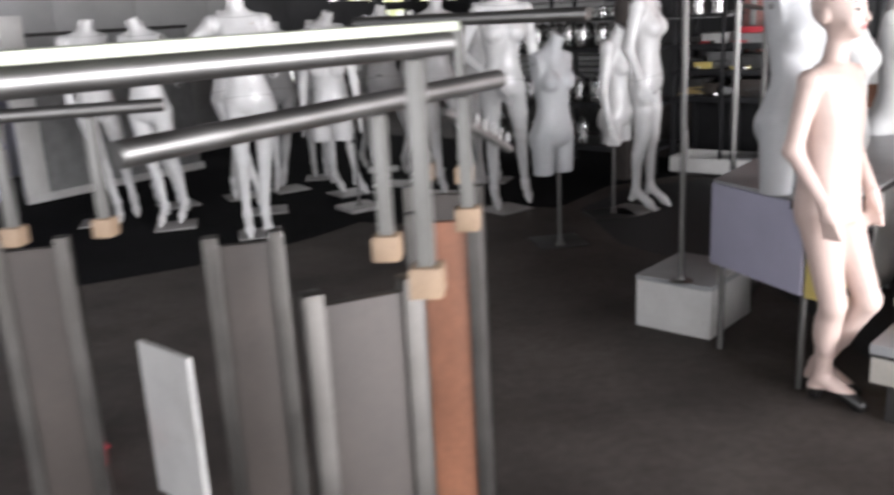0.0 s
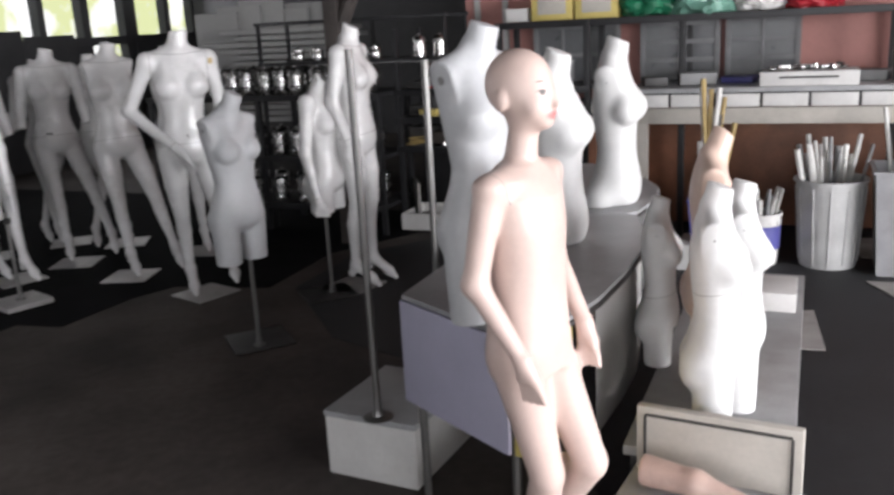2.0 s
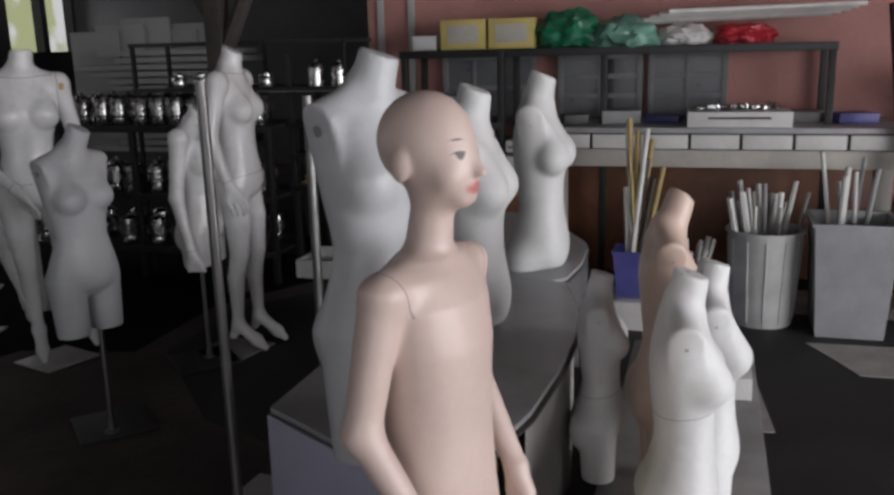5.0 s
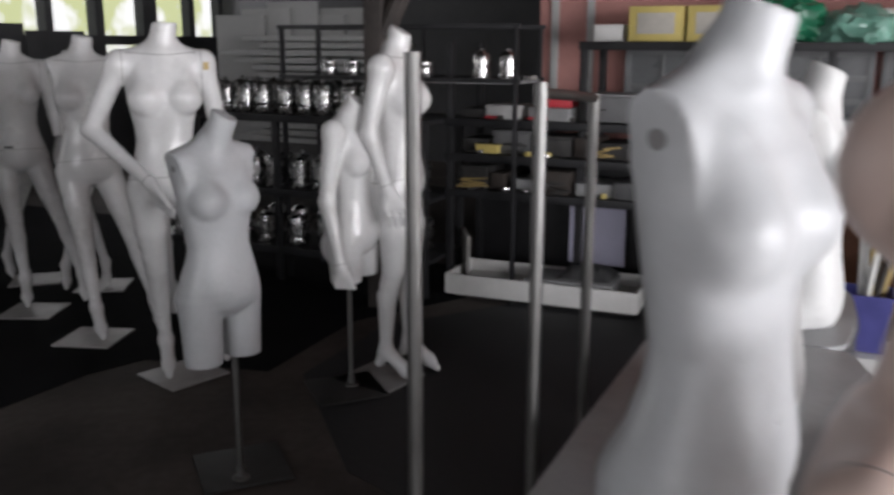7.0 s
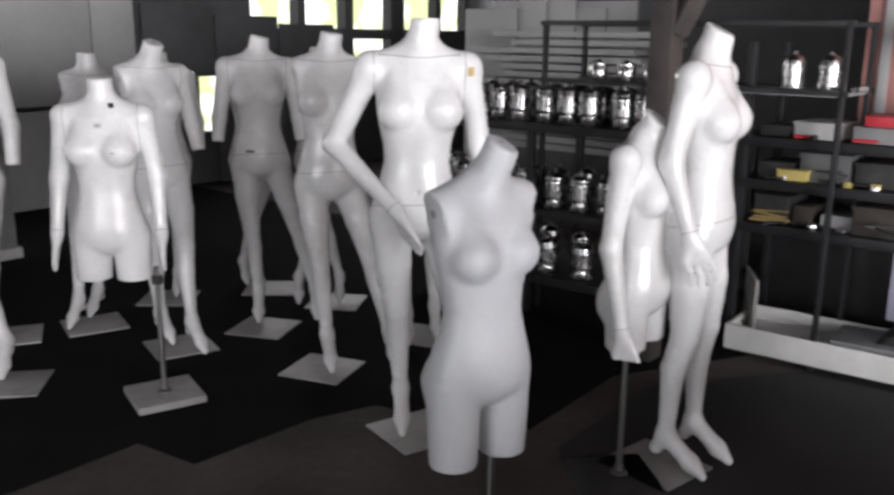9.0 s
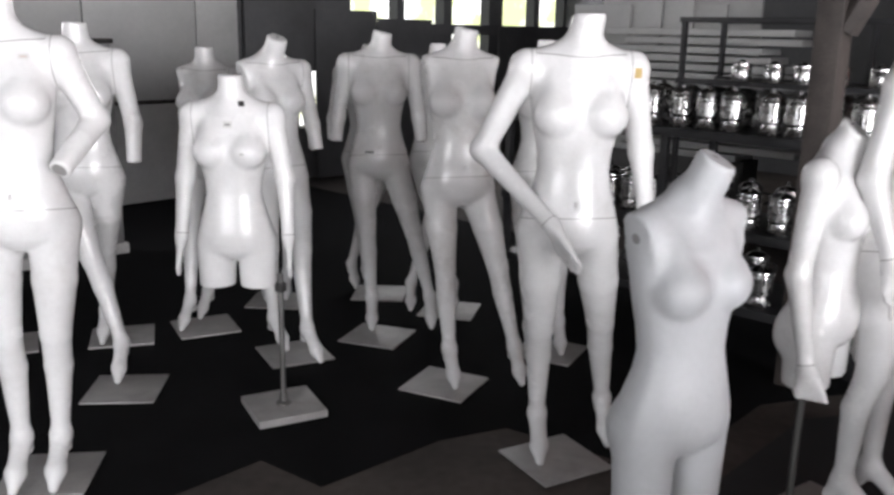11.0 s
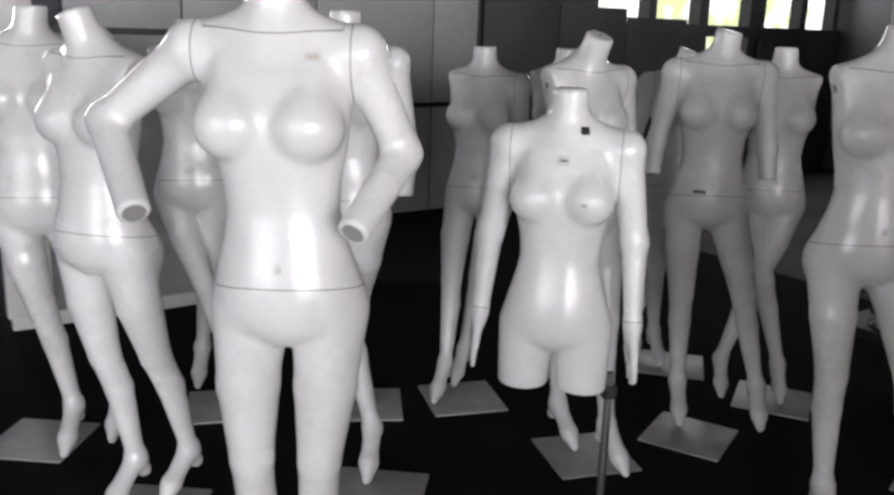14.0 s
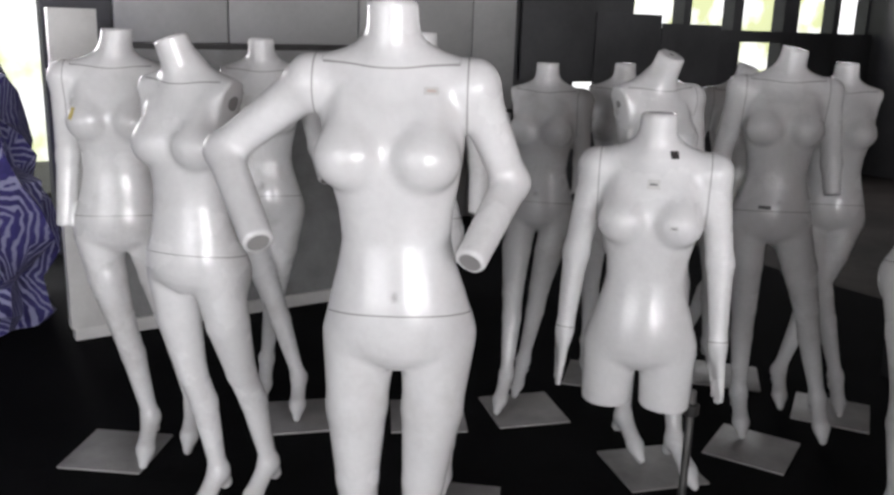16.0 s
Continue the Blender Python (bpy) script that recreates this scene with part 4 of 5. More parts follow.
# ---- child figure with a head ----
def child():
    def field(q0):
        p = q0.copy()
        p[:, 2] = np.interp(q0[:, 2], (-1, 0, 0.70, 1.165, 1.285, 1.47, 2), (-1, 0, 0.62, 1.115, 1.25, 1.47, 2))
        p[:, :2] /= np.interp(q0[:, 2], (1.18, 1.28), (1, 0.88))[:, None]
        p[:, 1] += np.interp(q0[:, 2], (1.18, 1.28), (0, 0.004))
        d = torso_field(p, [(0.62, 0.105, 0.085, 0, 0), (0.70, 0.118, 0.092, 0, 0), (0.80, 0.112, 0.088, 0, 0), (0.90, 0.108, 0.086, 0, 0), (1.0, 0.118, 0.088, 0, 0),
                            (1.08, 0.122, 0.08, 0, 0.004), (1.13, 0.105, 0.062, 0, 0.008), (1.155, 0.07, 0.05, 0, 0.01)])
        for side in (-1, 1):
            sh = (side * 0.128, 0.012, 1.115)
            elbow = (side * 0.175, 0.03, 0.885)
            wrist = (side * 0.150, -0.075, 0.70)
            d = smin(d, cone(p, (side * 0.045, 0.01, 1.135), sh, 0.033, 0.038), 0.03)
            arm = smin(cone(p, sh, elbow, 0.037, 0.030), cone(p, elbow, wrist, 0.030, 0.021), 0.02)
            for k in range(4):
                a = (wrist[0] + side * -0.004, wrist[1] - 0.012 + 0.012 * (k - 1.5), wrist[2] - 0.05)
                arm = smin(arm, np.minimum(cone(p, wrist, a, 0.017, 0.013), cone(p, a, (a[0] - side * 0.012, a[1] + 0.006 * (k - 1.5) - 0.01, a[2] - 0.055), 0.010, 0.007)), 0.012)
            arm = smin(arm, cone(p, wrist, (wrist[0] - side * 0.02, wrist[1] - 0.035, wrist[2] - 0.06), 0.013, 0.009), 0.012)
            d = smin(d, arm, 0.012)
            hip, knee, ankle = (side * 0.06, 0.0, 0.66), (side * 0.06 + 0.055, -0.075 - 0.03 * side, 0.36), (side * 0.042 + 0.115, 0.05 + 0.03 * side, 0.09)
            d = smin(d, smin(cone(p, hip, knee, 0.070, 0.044), cone(p, knee, ankle, 0.044, 0.029), 0.012), 0.03)
            d = smin(d, ball(p, (knee[0] + 0.015, -0.02, 0.27), (0.036, 0.042, 0.085)), 0.02)
            toe = (ankle[0] + 0.012, ankle[1] - 0.14, 0.025)
            d = smin(d, cone(p, ankle, toe, 0.03, 0.024), 0.02)
            d = smin(d, ball(p, (ankle[0], ankle[1] + 0.02, 0.045), (0.026, 0.03, 0.04)), 0.02)
        d = smin(d, cone(p, (0, 0.012, 1.13), (0, 0.0, 1.26), 0.043, 0.040), 0.03)
        # head: skull, jaw, nose, brow, ears, lips
        hd = smin(ball(p, (0, 0.012, 1.375), (0.075, 0.095, 0.095)), ball(p, (0, -0.03, 1.315), (0.055, 0.06, 0.065)), 0.04)
        hd = smin(hd, ball(p, (0, -0.068, 1.272), (0.02, 0.018, 0.016)), 0.03)
        hd = smin(hd, cone(p, (0, -0.083, 1.352), (0, -0.104, 1.322), 0.007, 0.010), 0.018)
        for side in (-1, 1):
            hd = smin(hd, ball(p, (side * 0.073, 0.02, 1.335), (0.012, 0.02, 0.032)), 0.008)
            hd = smin(hd, ball(p, (side * 0.035, -0.055, 1.315), (0.024, 0.024, 0.026)), 0.02)
            hd = np.maximum(hd, -(ball(p, (side * 0.031, -0.104, 1.354), (0.022, 0.014, 0.014)) + 0.001))
        hd = smin(hd, ball(p, (0, -0.086, 1.296), (0.017, 0.011, 0.005)), 0.006)
        hd = smin(hd, ball(p, (0, -0.084, 1.287), (0.015, 0.011, 0.005)), 0.006)
        d = smin(d, hd, 0.03)
        return np.maximum(d, 0.002 - p[:, 2])

    me, v = skin("child_mannequin", field, (-0.28, -0.2, -0.02), (0.28, 0.2, 1.5), 0.005)
    for key, values in (("waist", np.full(len(v), 1.0, np.float32)), ("armhole", np.where((np.abs(np.abs(v[:, 0]) - 0.118) < 0.03) & (v[:, 2] > 1.125), np.abs(v[:, 0]) - 0.118 - 0.3 * (v[:, 2] - 1.15), 1.0).astype(np.float32))):
        me.attributes.new(key, "FLOAT", "POINT").data.foreach_set("value", np.ascontiguousarray(values, np.float32))
    z = np.interp(v[:, 2], (-1, 0, 0.70, 1.165, 1.285, 1.47, 2), (-1, 0, 0.62, 1.115, 1.25, 1.47, 2))
    x, front = v[:, 0] / np.interp(v[:, 2], (1.18, 1.28), (1, 0.88)), v[:, 1] < -0.04
    lips = np.where(front, np.sqrt((x / 0.021) ** 2 + ((z - 1.292) / 0.0115) ** 2) - 1, 3)
    ax = np.abs(x) - 0.032
    whites = np.where(front, np.sqrt((ax / 0.014) ** 2 + ((z - 1.353) / 0.0062) ** 2) - 1, 3)
    iris = np.sqrt((ax / 0.0075) ** 2 + ((z - 1.353) / 0.0068) ** 2) - 1
    lash = np.sqrt((ax / 0.016) ** 2 + ((z - 1.3600 + 16 * ax ** 2) / 0.0028) ** 2) - 1
    brow = np.sqrt((ax / 0.019) ** 2 + ((z - 1.383 + 8 * ax ** 2) / 0.003) ** 2) - 0.8
    eyes = np.where(front, np.minimum(np.minimum(iris, lash), brow), 3)
    for key, values in (("fitting", np.full(len(v), 1.0)), ("lips", lips), ("whites", whites), ("eyes", eyes), ("shoes", v[:, 2] - 0.058 + 0.1 * v[:, 1])):
        me.attributes.new(key, "FLOAT", "POINT").data.foreach_set("value", np.ascontiguousarray(values, np.float32))
    me.materials.append(M_CHILD)
    me.shade_smooth()
    ob = new("child_mannequin", me)
    ob.matrix_world = stand_at(1.405, 2.975, 44) @ Matrix.Scale(0.978, 4)
    return tagged(ob, "flesh-coloured bald child mannequin with painted face and black shoes", "mannequin", "mannequins")


child()


# ---- racks along the back ----
def rack(m, wide, deep, levels, tall, label, shelf_mat=None, posts=(0, 1)):
    r = thing("steel_rack", m, label, "rack", "storage racks")
    for x in [wide * (-0.5 + k / (len(posts) - 1)) for k in range(len(posts))]:
        for y in (0, deep):
            part("post", box(0.04, 0.04, tall, x, y, 0, 0.004), M_BLACK, r)
    for z in levels:
        part("shelf", box(wide + 0.04, deep + 0.04, 0.025, 0, deep / 2, z - 0.025, 0.003), shelf_mat or M_BLACK, r)
        part("lip", box(wide + 0.05, 0.012, 0.045, 0, -0.026, z - 0.042, 0.003), M_BLACK, r)
    return r


rack(at(-3.6, 6.95), 2.0, 0.5, (0.22, 0.58, 1.03), 1.03, "black steel rack with rows of steel pots", posts=(0, 1, 2))
upper = thing("shelf_frame", at(-2.85, 7.05), "black open steel shelf frame above the pots", "rack", "storage racks")
for x in (-0.75, 0.0, 0.75):
    for y in (0, 0.4):
        part("post", box(0.025, 0.025, 1.55, x, y, 0, 0.003), M_BLACK, upper)
for z in (1.24, 1.53):
    for y in (0, 0.4):
        part("rail", box(1.55, 0.025, 0.025, 0, y, z, 0.003), M_BLACK, upper)
part("shelf", box(1.5, 0.4, 0.015, 0, 0.2, 1.235, 0.002), M_GREY, upper)

crowded = rack(at(-1.85, 7.2), 1.4, 0.45, (0.62, 0.83, 1.03), 1.46, "black steel rack crowded with boxes and tools", posts=(0, 1))
# added backing that keeps the gaps between the lower shelves dark
part("back_panel", box(1.42, 0.012, 0.78, 0, 0.482, 0.03, 0.002), M_BLACK, crowded, "dark back sheet")
rack(at(-0.55, 7.32), 2.5, 0.4, (1.46,), 1.46, "black steel shelf over the worktop", posts=(0, 1, 2))


def pot(s=1.0):
    p = thing("steel_pot", at(-3.4, 7.2, 1.034), "polished steel coffee pot with lid and handle", "pot", "steel pots")
    part("body", lathe([(0.056, 0), (0.058, 0.006), (0.045, 0.02), (0.043, 0.045), (0.05, 0.055), (0.055, 0.06), (0.055, 0.13), (0.059, 0.135), (0.059, 0.148), (0.054, 0.156)], 18), M_STEEL, p)
    part("lid", lathe([(0.06, 0.158), (0.058, 0.168), (0.035, 0.185), (0.012, 0.192), (0.014, 0.205), (0.004, 0.21)], 16), M_STEEL, p)
    part("handle", tube([(0.06, 0, 0.14), (0.095, 0, 0.135), (0.1, 0, 0.1), (0.064, 0, 0.085)], 0.006, 8), M_DARK, p, "black handle")
    return p


first_pot = pot()
rng = random.Random(4)
for level, low, high, n in ((1.034, -4.52, -2.65, 25), (0.584, -4.5, -2.65, 23), (0.224, -4.5, -2.7, 16)):
    for k in range(n):
        u = low + (high - low) * (k + 0.5) / n + rng.uniform(-0.02, 0.02)
        copy_thing(first_pot, at(u, 7.03 + rng.uniform(0.13, 0.28) * (k % 2), level, rng.uniform(0, 360)))
for k in range(5):
    c = thing("steel_canister", at(-3.35 + 0.16 * k + rng.uniform(-0.02, 0.02), 7.18, 1.254), "small polished steel canister on the shelf", "canister", "steel canisters")
    part("body", lathe([(0.045, 0), (0.047, 0.004), (0.047, 0.075), (0.044, 0.08)], 16), M_STEEL, c)
    part("lid", lathe([(0.047, 0.08), (0.047, 0.09), (0.02, 0.095), (0.008, 0.108)], 16), M_STEEL, c)
for k in range(2):
    c = thing("steel_urn", at(-2.36 + 0.16 * k, 7.2, 1.254), "tall polished steel urn on the shelf", "urn", "steel urns")
    part("body", lathe([(0.05, 0), (0.052, 0.01), (0.045, 0.05), (0.05, 0.1), (0.044, 0.13)], 16), M_STEEL, c)
    part("lid", lathe([(0.046, 0.13), (0.03, 0.15), (0.01, 0.16), (0.012, 0.17)], 14), M_STEEL, c)


def carton(m, sx, sy, sz, material, label, lid=True):
    c = thing("box", m, label, "box", "boxes on racks")
    part("body", box(sx, sy, sz, 0, 0, 0, 0.004), material, c)
    if lid:
        part("lid", box(sx + 0.008, sy + 0.008, sz * 0.18, 0, 0, sz * 0.82 + 0.001, 0.004), material, c)
    return c


PALETTE = [(M_DIM, "grey equipment box on a rack shelf"), (M_DARK, "dark equipment box on a rack shelf"), (M_DIM, "dusty grey carton on a rack shelf"), (M_GREY, "light grey case on a rack shelf"), (M_DARK, "dark carton on a rack shelf"), (M_TAUPE, "brown carton on a rack shelf"),
           (M_CREAM, "cream carton on a rack shelf"), (M_DARK, "black tool case on a rack shelf")]
for level, top in ((0.624, 0.15), (0.834, 0.14)):
    u = -2.5
    while u < -1.2:
        w = rng.uniform(0.11, 0.26)
        m2, lb = PALETTE[rng.randrange(len(PALETTE))]
        carton(at(u + w / 2, 7.36 + rng.uniform(-0.03, 0.03), level, rng.uniform(-6, 6)), w - 0.02, rng.uniform(0.2, 0.32), rng.uniform(0.06, top), m2, lb, rng.random() < 0.6)
        u += w
for u, w, d2, tall, m2, lb in ((-2.42, 0.14, 0.2, 0.05, M_DARK, "dark carton on a rack shelf"), (-2.23, 0.2, 0.24, 0.075, M_BINW, "pale plastic box on a rack shelf"), (-1.95, 0.24, 0.26, 0.07, M_GREY, "light grey case on a rack shelf")):
    carton(at(u, 7.34, 1.034, 3 * u), w, d2, tall, m2, lb)
carton(at(-1.95, 7.34, 1.107, 5), 0.2, 0.2, 0.045, M_RED, "red plastic case on top of a grey case")
machine = thing("grey_machine", at(-1.52, 7.32, 1.034, -3), "grey metal bench machine with a dark socket", "machine")
housing = part("housing", box(0.44, 0.26, 0.135, 0, 0, 0.006, 0.012), M_SASH, machine)
part("lid", box(0.445, 0.265, 0.014, 0, 0, 0.142, 0.004), M_GREY, machine, "lighter grey lid")
part("socket", lathe([(0.0, 0), (0.022, 0), (0.022, 0.008), (0.0, 0.008)], 14, x=-0.13, y=-0.137, z=0.07), M_HOLE, housing, "dark round socket")
part("plate", box(0.07, 0.004, 0.04, 0.11, -0.133, 0.06, 0.001), M_PAPER, housing, "pale plate")
for x in (-0.19, 0.19):
    part("foot", box(0.03, 0.2, 0.006, x, 0, 0, 0.001), M_DARK, machine)
# cables and cloth heaped on the rack
def heap(u, z, wide, tall, material, label, seed):
    r = random.Random(seed)
    bm = bmesh.new()
    n, k = 18, 10
    rows = []
    for j in range(k):
        row = []
        for i in range(n):
            x, y = -0.5 + i / (n - 1), -0.5 + j / (k - 1)
            e = max(0.0, 1 - (2 * abs(x)) ** 2.4) * max(0.0, 1 - (2 * abs(y)) ** 2.4)
            row.append(bm.verts.new((x * wide, y * 0.26, 0.004 + tall * e ** 0.6 * r.uniform(0.55, 1.0))))
        rows.append(row)
    for j in range(k - 1):
        for i in range(n - 1):
            bm.faces.new((rows[j][i], rows[j][i + 1], rows[j + 1][i + 1], rows[j + 1][i]))
    bmesh.ops.solidify(bm, geom=bm.faces[:], thickness=0.003)
    solo("crumpled_cloth", bm, material, at(u, 7.3, z), label, "cloth", "cloths on racks")
heap(-1.72, 0.154, 0.3, 0.08, M_DIM, "crumpled grey cloth lying in the crate", 3)
for i in range(5):
    r = random.Random(40 + i)
    u, z = -2.4 + 0.26 * i, (0.625, 0.835)[i % 2]
    pts = [(r.uniform(-0.10, 0.10), r.uniform(-0.03, 0.03), 0.008 + 0.008 * k) for k in range(9)]
    solo("cable", tube(pts, 0.005, 6), M_DARK if i % 3 else M_WOODTUBE, at(u, 7.19, z), "tangled cable lying on a rack shelf", "cable", "cables on racks")
end = thing("end_cabinet", at(-0.995, 7.08), "red-brown cabinet with white drawer and a white machine", "cabinet")
part("body", box(0.24, 0.5, 0.74, 0, 0.24, 0.0, 0.006), M_BROWN, end)
part("drawer", box(0.245, 0.5, 0.095, 0, 0.235, 0.745, 0.006), M_WHITE, end, "white drawer")
scale = thing("white_machine", at(-0.995, 7.3, 0.842), "flat white office machine on the cabinet", "machine")
part("housing", box(0.235, 0.34, 0.075, 0, 0, 0.012, 0.014), M_WHITE, scale)
part("base", box(0.215, 0.32, 0.012, 0, 0, 0.0, 0.003), M_DARK, scale, "dark base")
part("slot", box(0.2, 0.004, 0.012, 0, -0.171, 0.04, 0.001), M_DARK, scale, "dark paper slot")
carton(at(-2.32, 7.22, 0.975 - 0.137), 0.13, 0.06, 0.05, M_YELLOW, "small yellow box on a rack shelf")

tray = thing("white_tray", at(-1.95, 7.25, 0.0, 2), "shallow white crate on the floor with grey parts", "crate")
part("bottom", box(1.1, 0.4, 0.02, 0, 0, 0.06, 0.003), M_WHITE, tray)
for y in (-0.2, 0.2):
    part("side", box(1.1, 0.02, 0.12, 0, y, 0.03, 0.004), M_WHITE, tray)
for x in (-0.55, 0.55):
    part("end", box(0.02, 0.42, 0.12, x, 0, 0.03, 0.004), M_WHITE, tray)
part("foot", box(1.06, 0.3, 0.06, 0, 0, 0, 0.003), M_DARK, tray)
carton(at(-1.8, 7.25, 0.082, 4), 0.5, 0.26, 0.07, M_GREY, "grey metal case lying in the crate")
carton(at(-2.5, 7.32, 0.0, 30), 0.02, 0.3, 0.34, M_PAPER, "cardboard sheet leaning beside the rack", False)
carton(at(-1.75, 7.56, 0.162), 0.34, 0.03, 0.42, M_LAV, "pale blue panel standing in the rack", False)

for k in range(26):
    level = (0.624, 0.834, 1.034, 1.254)[k % 4]
    u, v = rng.uniform(-2.5, -1.2) if k % 4 < 3 else rng.uniform(-2.2, -2.1), rng.uniform(7.18, 7.24)
    p = thing("tool", at(u, v, level, rng.uniform(-70, 70)), "small worn metal tool lying on a rack shelf", "tool", "tools on racks")
    s = rng.uniform(0.05, 0.11)
    part("shaft", tube([(-s, 0, 0.012), (s * 0.5, 0, 0.012)], 0.007, 8), (M_DARK, M_STEEL, M_RED, M_GREY)[k % 4], p)
    part("head", box(s * 0.5, 0.03, 0.024, s * 0.7, 0, 0, 0.004), (M_STEEL, M_DULL, M_YELLOW, M_DARK)[(k // 2) % 4], p)

# ---- worktop along the pink wall ----
wt = thing("worktop", at(0.1, 7.03), "long worktop on cream legs with a row of white drawers", "worktop")
part("top", box(1.92, 0.7, 0.03, 0, 0.35, 0.985, 0.004), M_GREYTOP, wt)
for k in range(7):
    part("drawer", box(0.255, 0.03, 0.078, -0.82 + 0.272 * k, 0.0, 0.9, 0.004), M_WHITE, wt)
part("back_strip", box(1.88, 0.02, 0.085, 0, 0.025, 0.898, 0.002), M_DARK, wt)
part("apron", box(1.88, 0.03, 0.10, 0, 0.05, 0.79, 0.004), M_CREAM, wt)
for x in (-0.88, 0.87):
    part("leg", box(0.09, 0.08, 0.79, x, 0.09, 0, 0.006), M_CREAM, wt)
part("back_board", box(1.88, 0.02, 0.72, 0, 0.5, 0.05, 0.003), M_BROWN, wt, "red-brown back board")
for k in range(7):
    s = 0.06 + rng.uniform(0, 0.12)
    carton(at(-0.72 + 0.26 * k, 7.38 + rng.uniform(-0.1, 0.12), 1.016, rng.uniform(-25, 25)), s + 0.06, s + 0.03, rng.uniform(0.03, 0.08), (M_DARK, M_GREY, M_BLUE, M_WHITE)[k % 4], "small clutter box on the worktop", False)
wtray = thing("white_tray", at(0.22, 7.2, 1.016), "white drawer tray filled with metal parts", "tray")
wbody = part("body", box(0.55, 0.3, 0.085, 0, 0, 0, 0.004), M_WHITE, wtray)
part("slot", box(0.33, 0.004, 0.012, 0, -0.151, 0.045, 0.001), M_DARK, wbody, "dark slot")
for k in range(16):
    p = thing("metal_part", at(0.0 + 0.028 * k, 7.12 + rng.uniform(0, 0.14), 1.102, rng.uniform(0, 180)), "small shiny metal part in the tray", "metal part", "metal parts")
    part("body", box(rng.uniform(0.03, 0.07), 0.025, rng.uniform(0.015, 0.04), bevel=0.006), M_STEEL, p)


def lattice(m, wide, high, nx, nz):
    g = thing("window_frame", m, "old grey window sash leaning against the wall", "window sash", "window sashes")
    for k in range(nx + 1):
        part("stile", box(0.035 if k in (0, nx) else 0.02, 0.03, high, wide * (k / nx - 0.5), 0, 0, 0.003), M_SASH, g)
    for k in range(nz + 1):
        part("rail", box(wide - 0.03, 0.026, 0.03, 0, 0, (high - 0.03) * k / nz, 0.003), M_SASH, g)
    part("pane", box(wide - 0.02, 0.006, high - 0.02, 0, 0.004, 0.01, 0), M_PANE, g, "dusty pane")
    return g


lattice(at(-0.62, 7.70, 1.016), 0.5, 0.40, 2, 3)
lattice(at(-0.08, 7.70, 1.016), 0.44, 0.40, 2, 3)
lattice(at(-1.35, 7.72, 1.0), 0.6, 0.42, 3, 2)

for u in (-1.44, -1.13):
    b = thing("yellow_box", at(u, 7.5, 1.464), "flat yellow cardboard box standing on the shelf", "box", "yellow boxes")
    body = part("body", box(0.29, 0.2, 0.185, bevel=0.005), M_YELLOW, b)
    part("label_frame", box(0.2, 0.003, 0.11, 0, -0.102, 0.04, 0.001), M_CREAM, body, "paler printed panel")
carton(at(-1.7, 7.5, 1.464), 0.16, 0.15, 0.09, M_WHITE, "small white carton on the shelf")


def bag(m, sx, sy, sz, material, label, seed):
    bm = bmesh.new()
    bmesh.ops.create_icosphere(bm, subdivisions=4, radius=1)
    for v in bm.verts:
        q = Vector((v.co.x * 2.2 + seed, v.co.y * 2.2, v.co.z * 2.2))
        f = 1 + 0.28 * noise.noise(q) + 0.16 * noise.noise(q * 3.1) + 0.07 * noise.noise(q * 7)
        v.co = Vector((v.co.x * sx * f, v.co.y * sy * f, max(-0.55, v.co.z) * sz * f + 0.5 * sz))
        v.co.z = max(0, v.co.z)
    return solo("plastic_bag", bm, material, m, label, "bag", "bags on the shelf")


bag(at(-0.78, 7.5, 1.464), 0.2, 0.15, 0.15, M_GREEN, "dark green crumpled plastic bag on the shelf", 1)
bag(at(-0.44, 7.46, 1.44), 0.2, 0.16, 0.13, M_TEAL, "pale green crumpled plastic bag hanging over the shelf", 5)
bag(at(-0.1, 7.5, 1.464), 0.16, 0.13, 0.08, M_WHITE, "white plastic bag on the shelf", 9)
bag(at(0.24, 7.5, 1.464), 0.17, 0.12, 0.08, M_RED, "red and white plastic bag on the shelf", 13)
for k in range(5):
    t = thing("plastic_tube", at(0.1 + 0.05 * k, 7.52 - 0.05 * k, 1.60 + 0.012 * k, 4 * k), "long pale tube lying on the shelf", "tube", "tubes on the shelf")
    part("body", tube([(-0.5, 0, 0), (0.6, 0, 0.02)], 0.014, 10), M_TUBE, t)


def tub(m, r, high, material, label, fill, mats, reach, square=False):
    """An open bin with upright tubes in it."""
    b = thing("bin", m, label, "bin", "bins")
    seg = 4 if square else 24
    f = 1.38 if square else 1.0
    body = part("body", lathe([(r * 0.80 * f, 0), (r * 0.82 * f, 0.01), (r * f, high), (r * 1.07 * f, high), (r * 1.07 * f, high + 0.015), (r * 0.97 * f, high + 0.015), (r * 0.95 * f, high - 0.05), (r * 0.8 * f, 0.03)], seg), material, b)
    if square:
        b.children[0].matrix_basis = pose(0, 0, 0, 0, 0, 45)
    else:
        for k in range(12):
            a = 2 * math.pi * k / 12
            part("rib", tube([(r * 0.835 * math.cos(a), r * 0.835 * math.sin(a), 0.03), (r * 0.995 * math.cos(a), r * 0.995 * math.sin(a), high - 0.03)], 0.005, 6), material, body)
    for k in range(fill):
        a, q = rng.uniform(0, 6.28), r * rng.uniform(0.1, 0.7)
        x, y = q * math.cos(a), q * math.sin(a)
        lx, ly = rng.uniform(-0.12, 0.12), rng.uniform(-0.08, 0.08)
        t = thing("tube", m @ pose(0, 0, 0.04), "pale tube standing in a bin", "tube", "tubes in bins")
        part("body", tube([(x * 0.6, y * 0.6, 0), (x + lx, y + ly, high + rng.uniform(0.4, 1) * reach)], rng.uniform(0.009, 0.016), 8), mats[k % len(mats)], t)
    return b


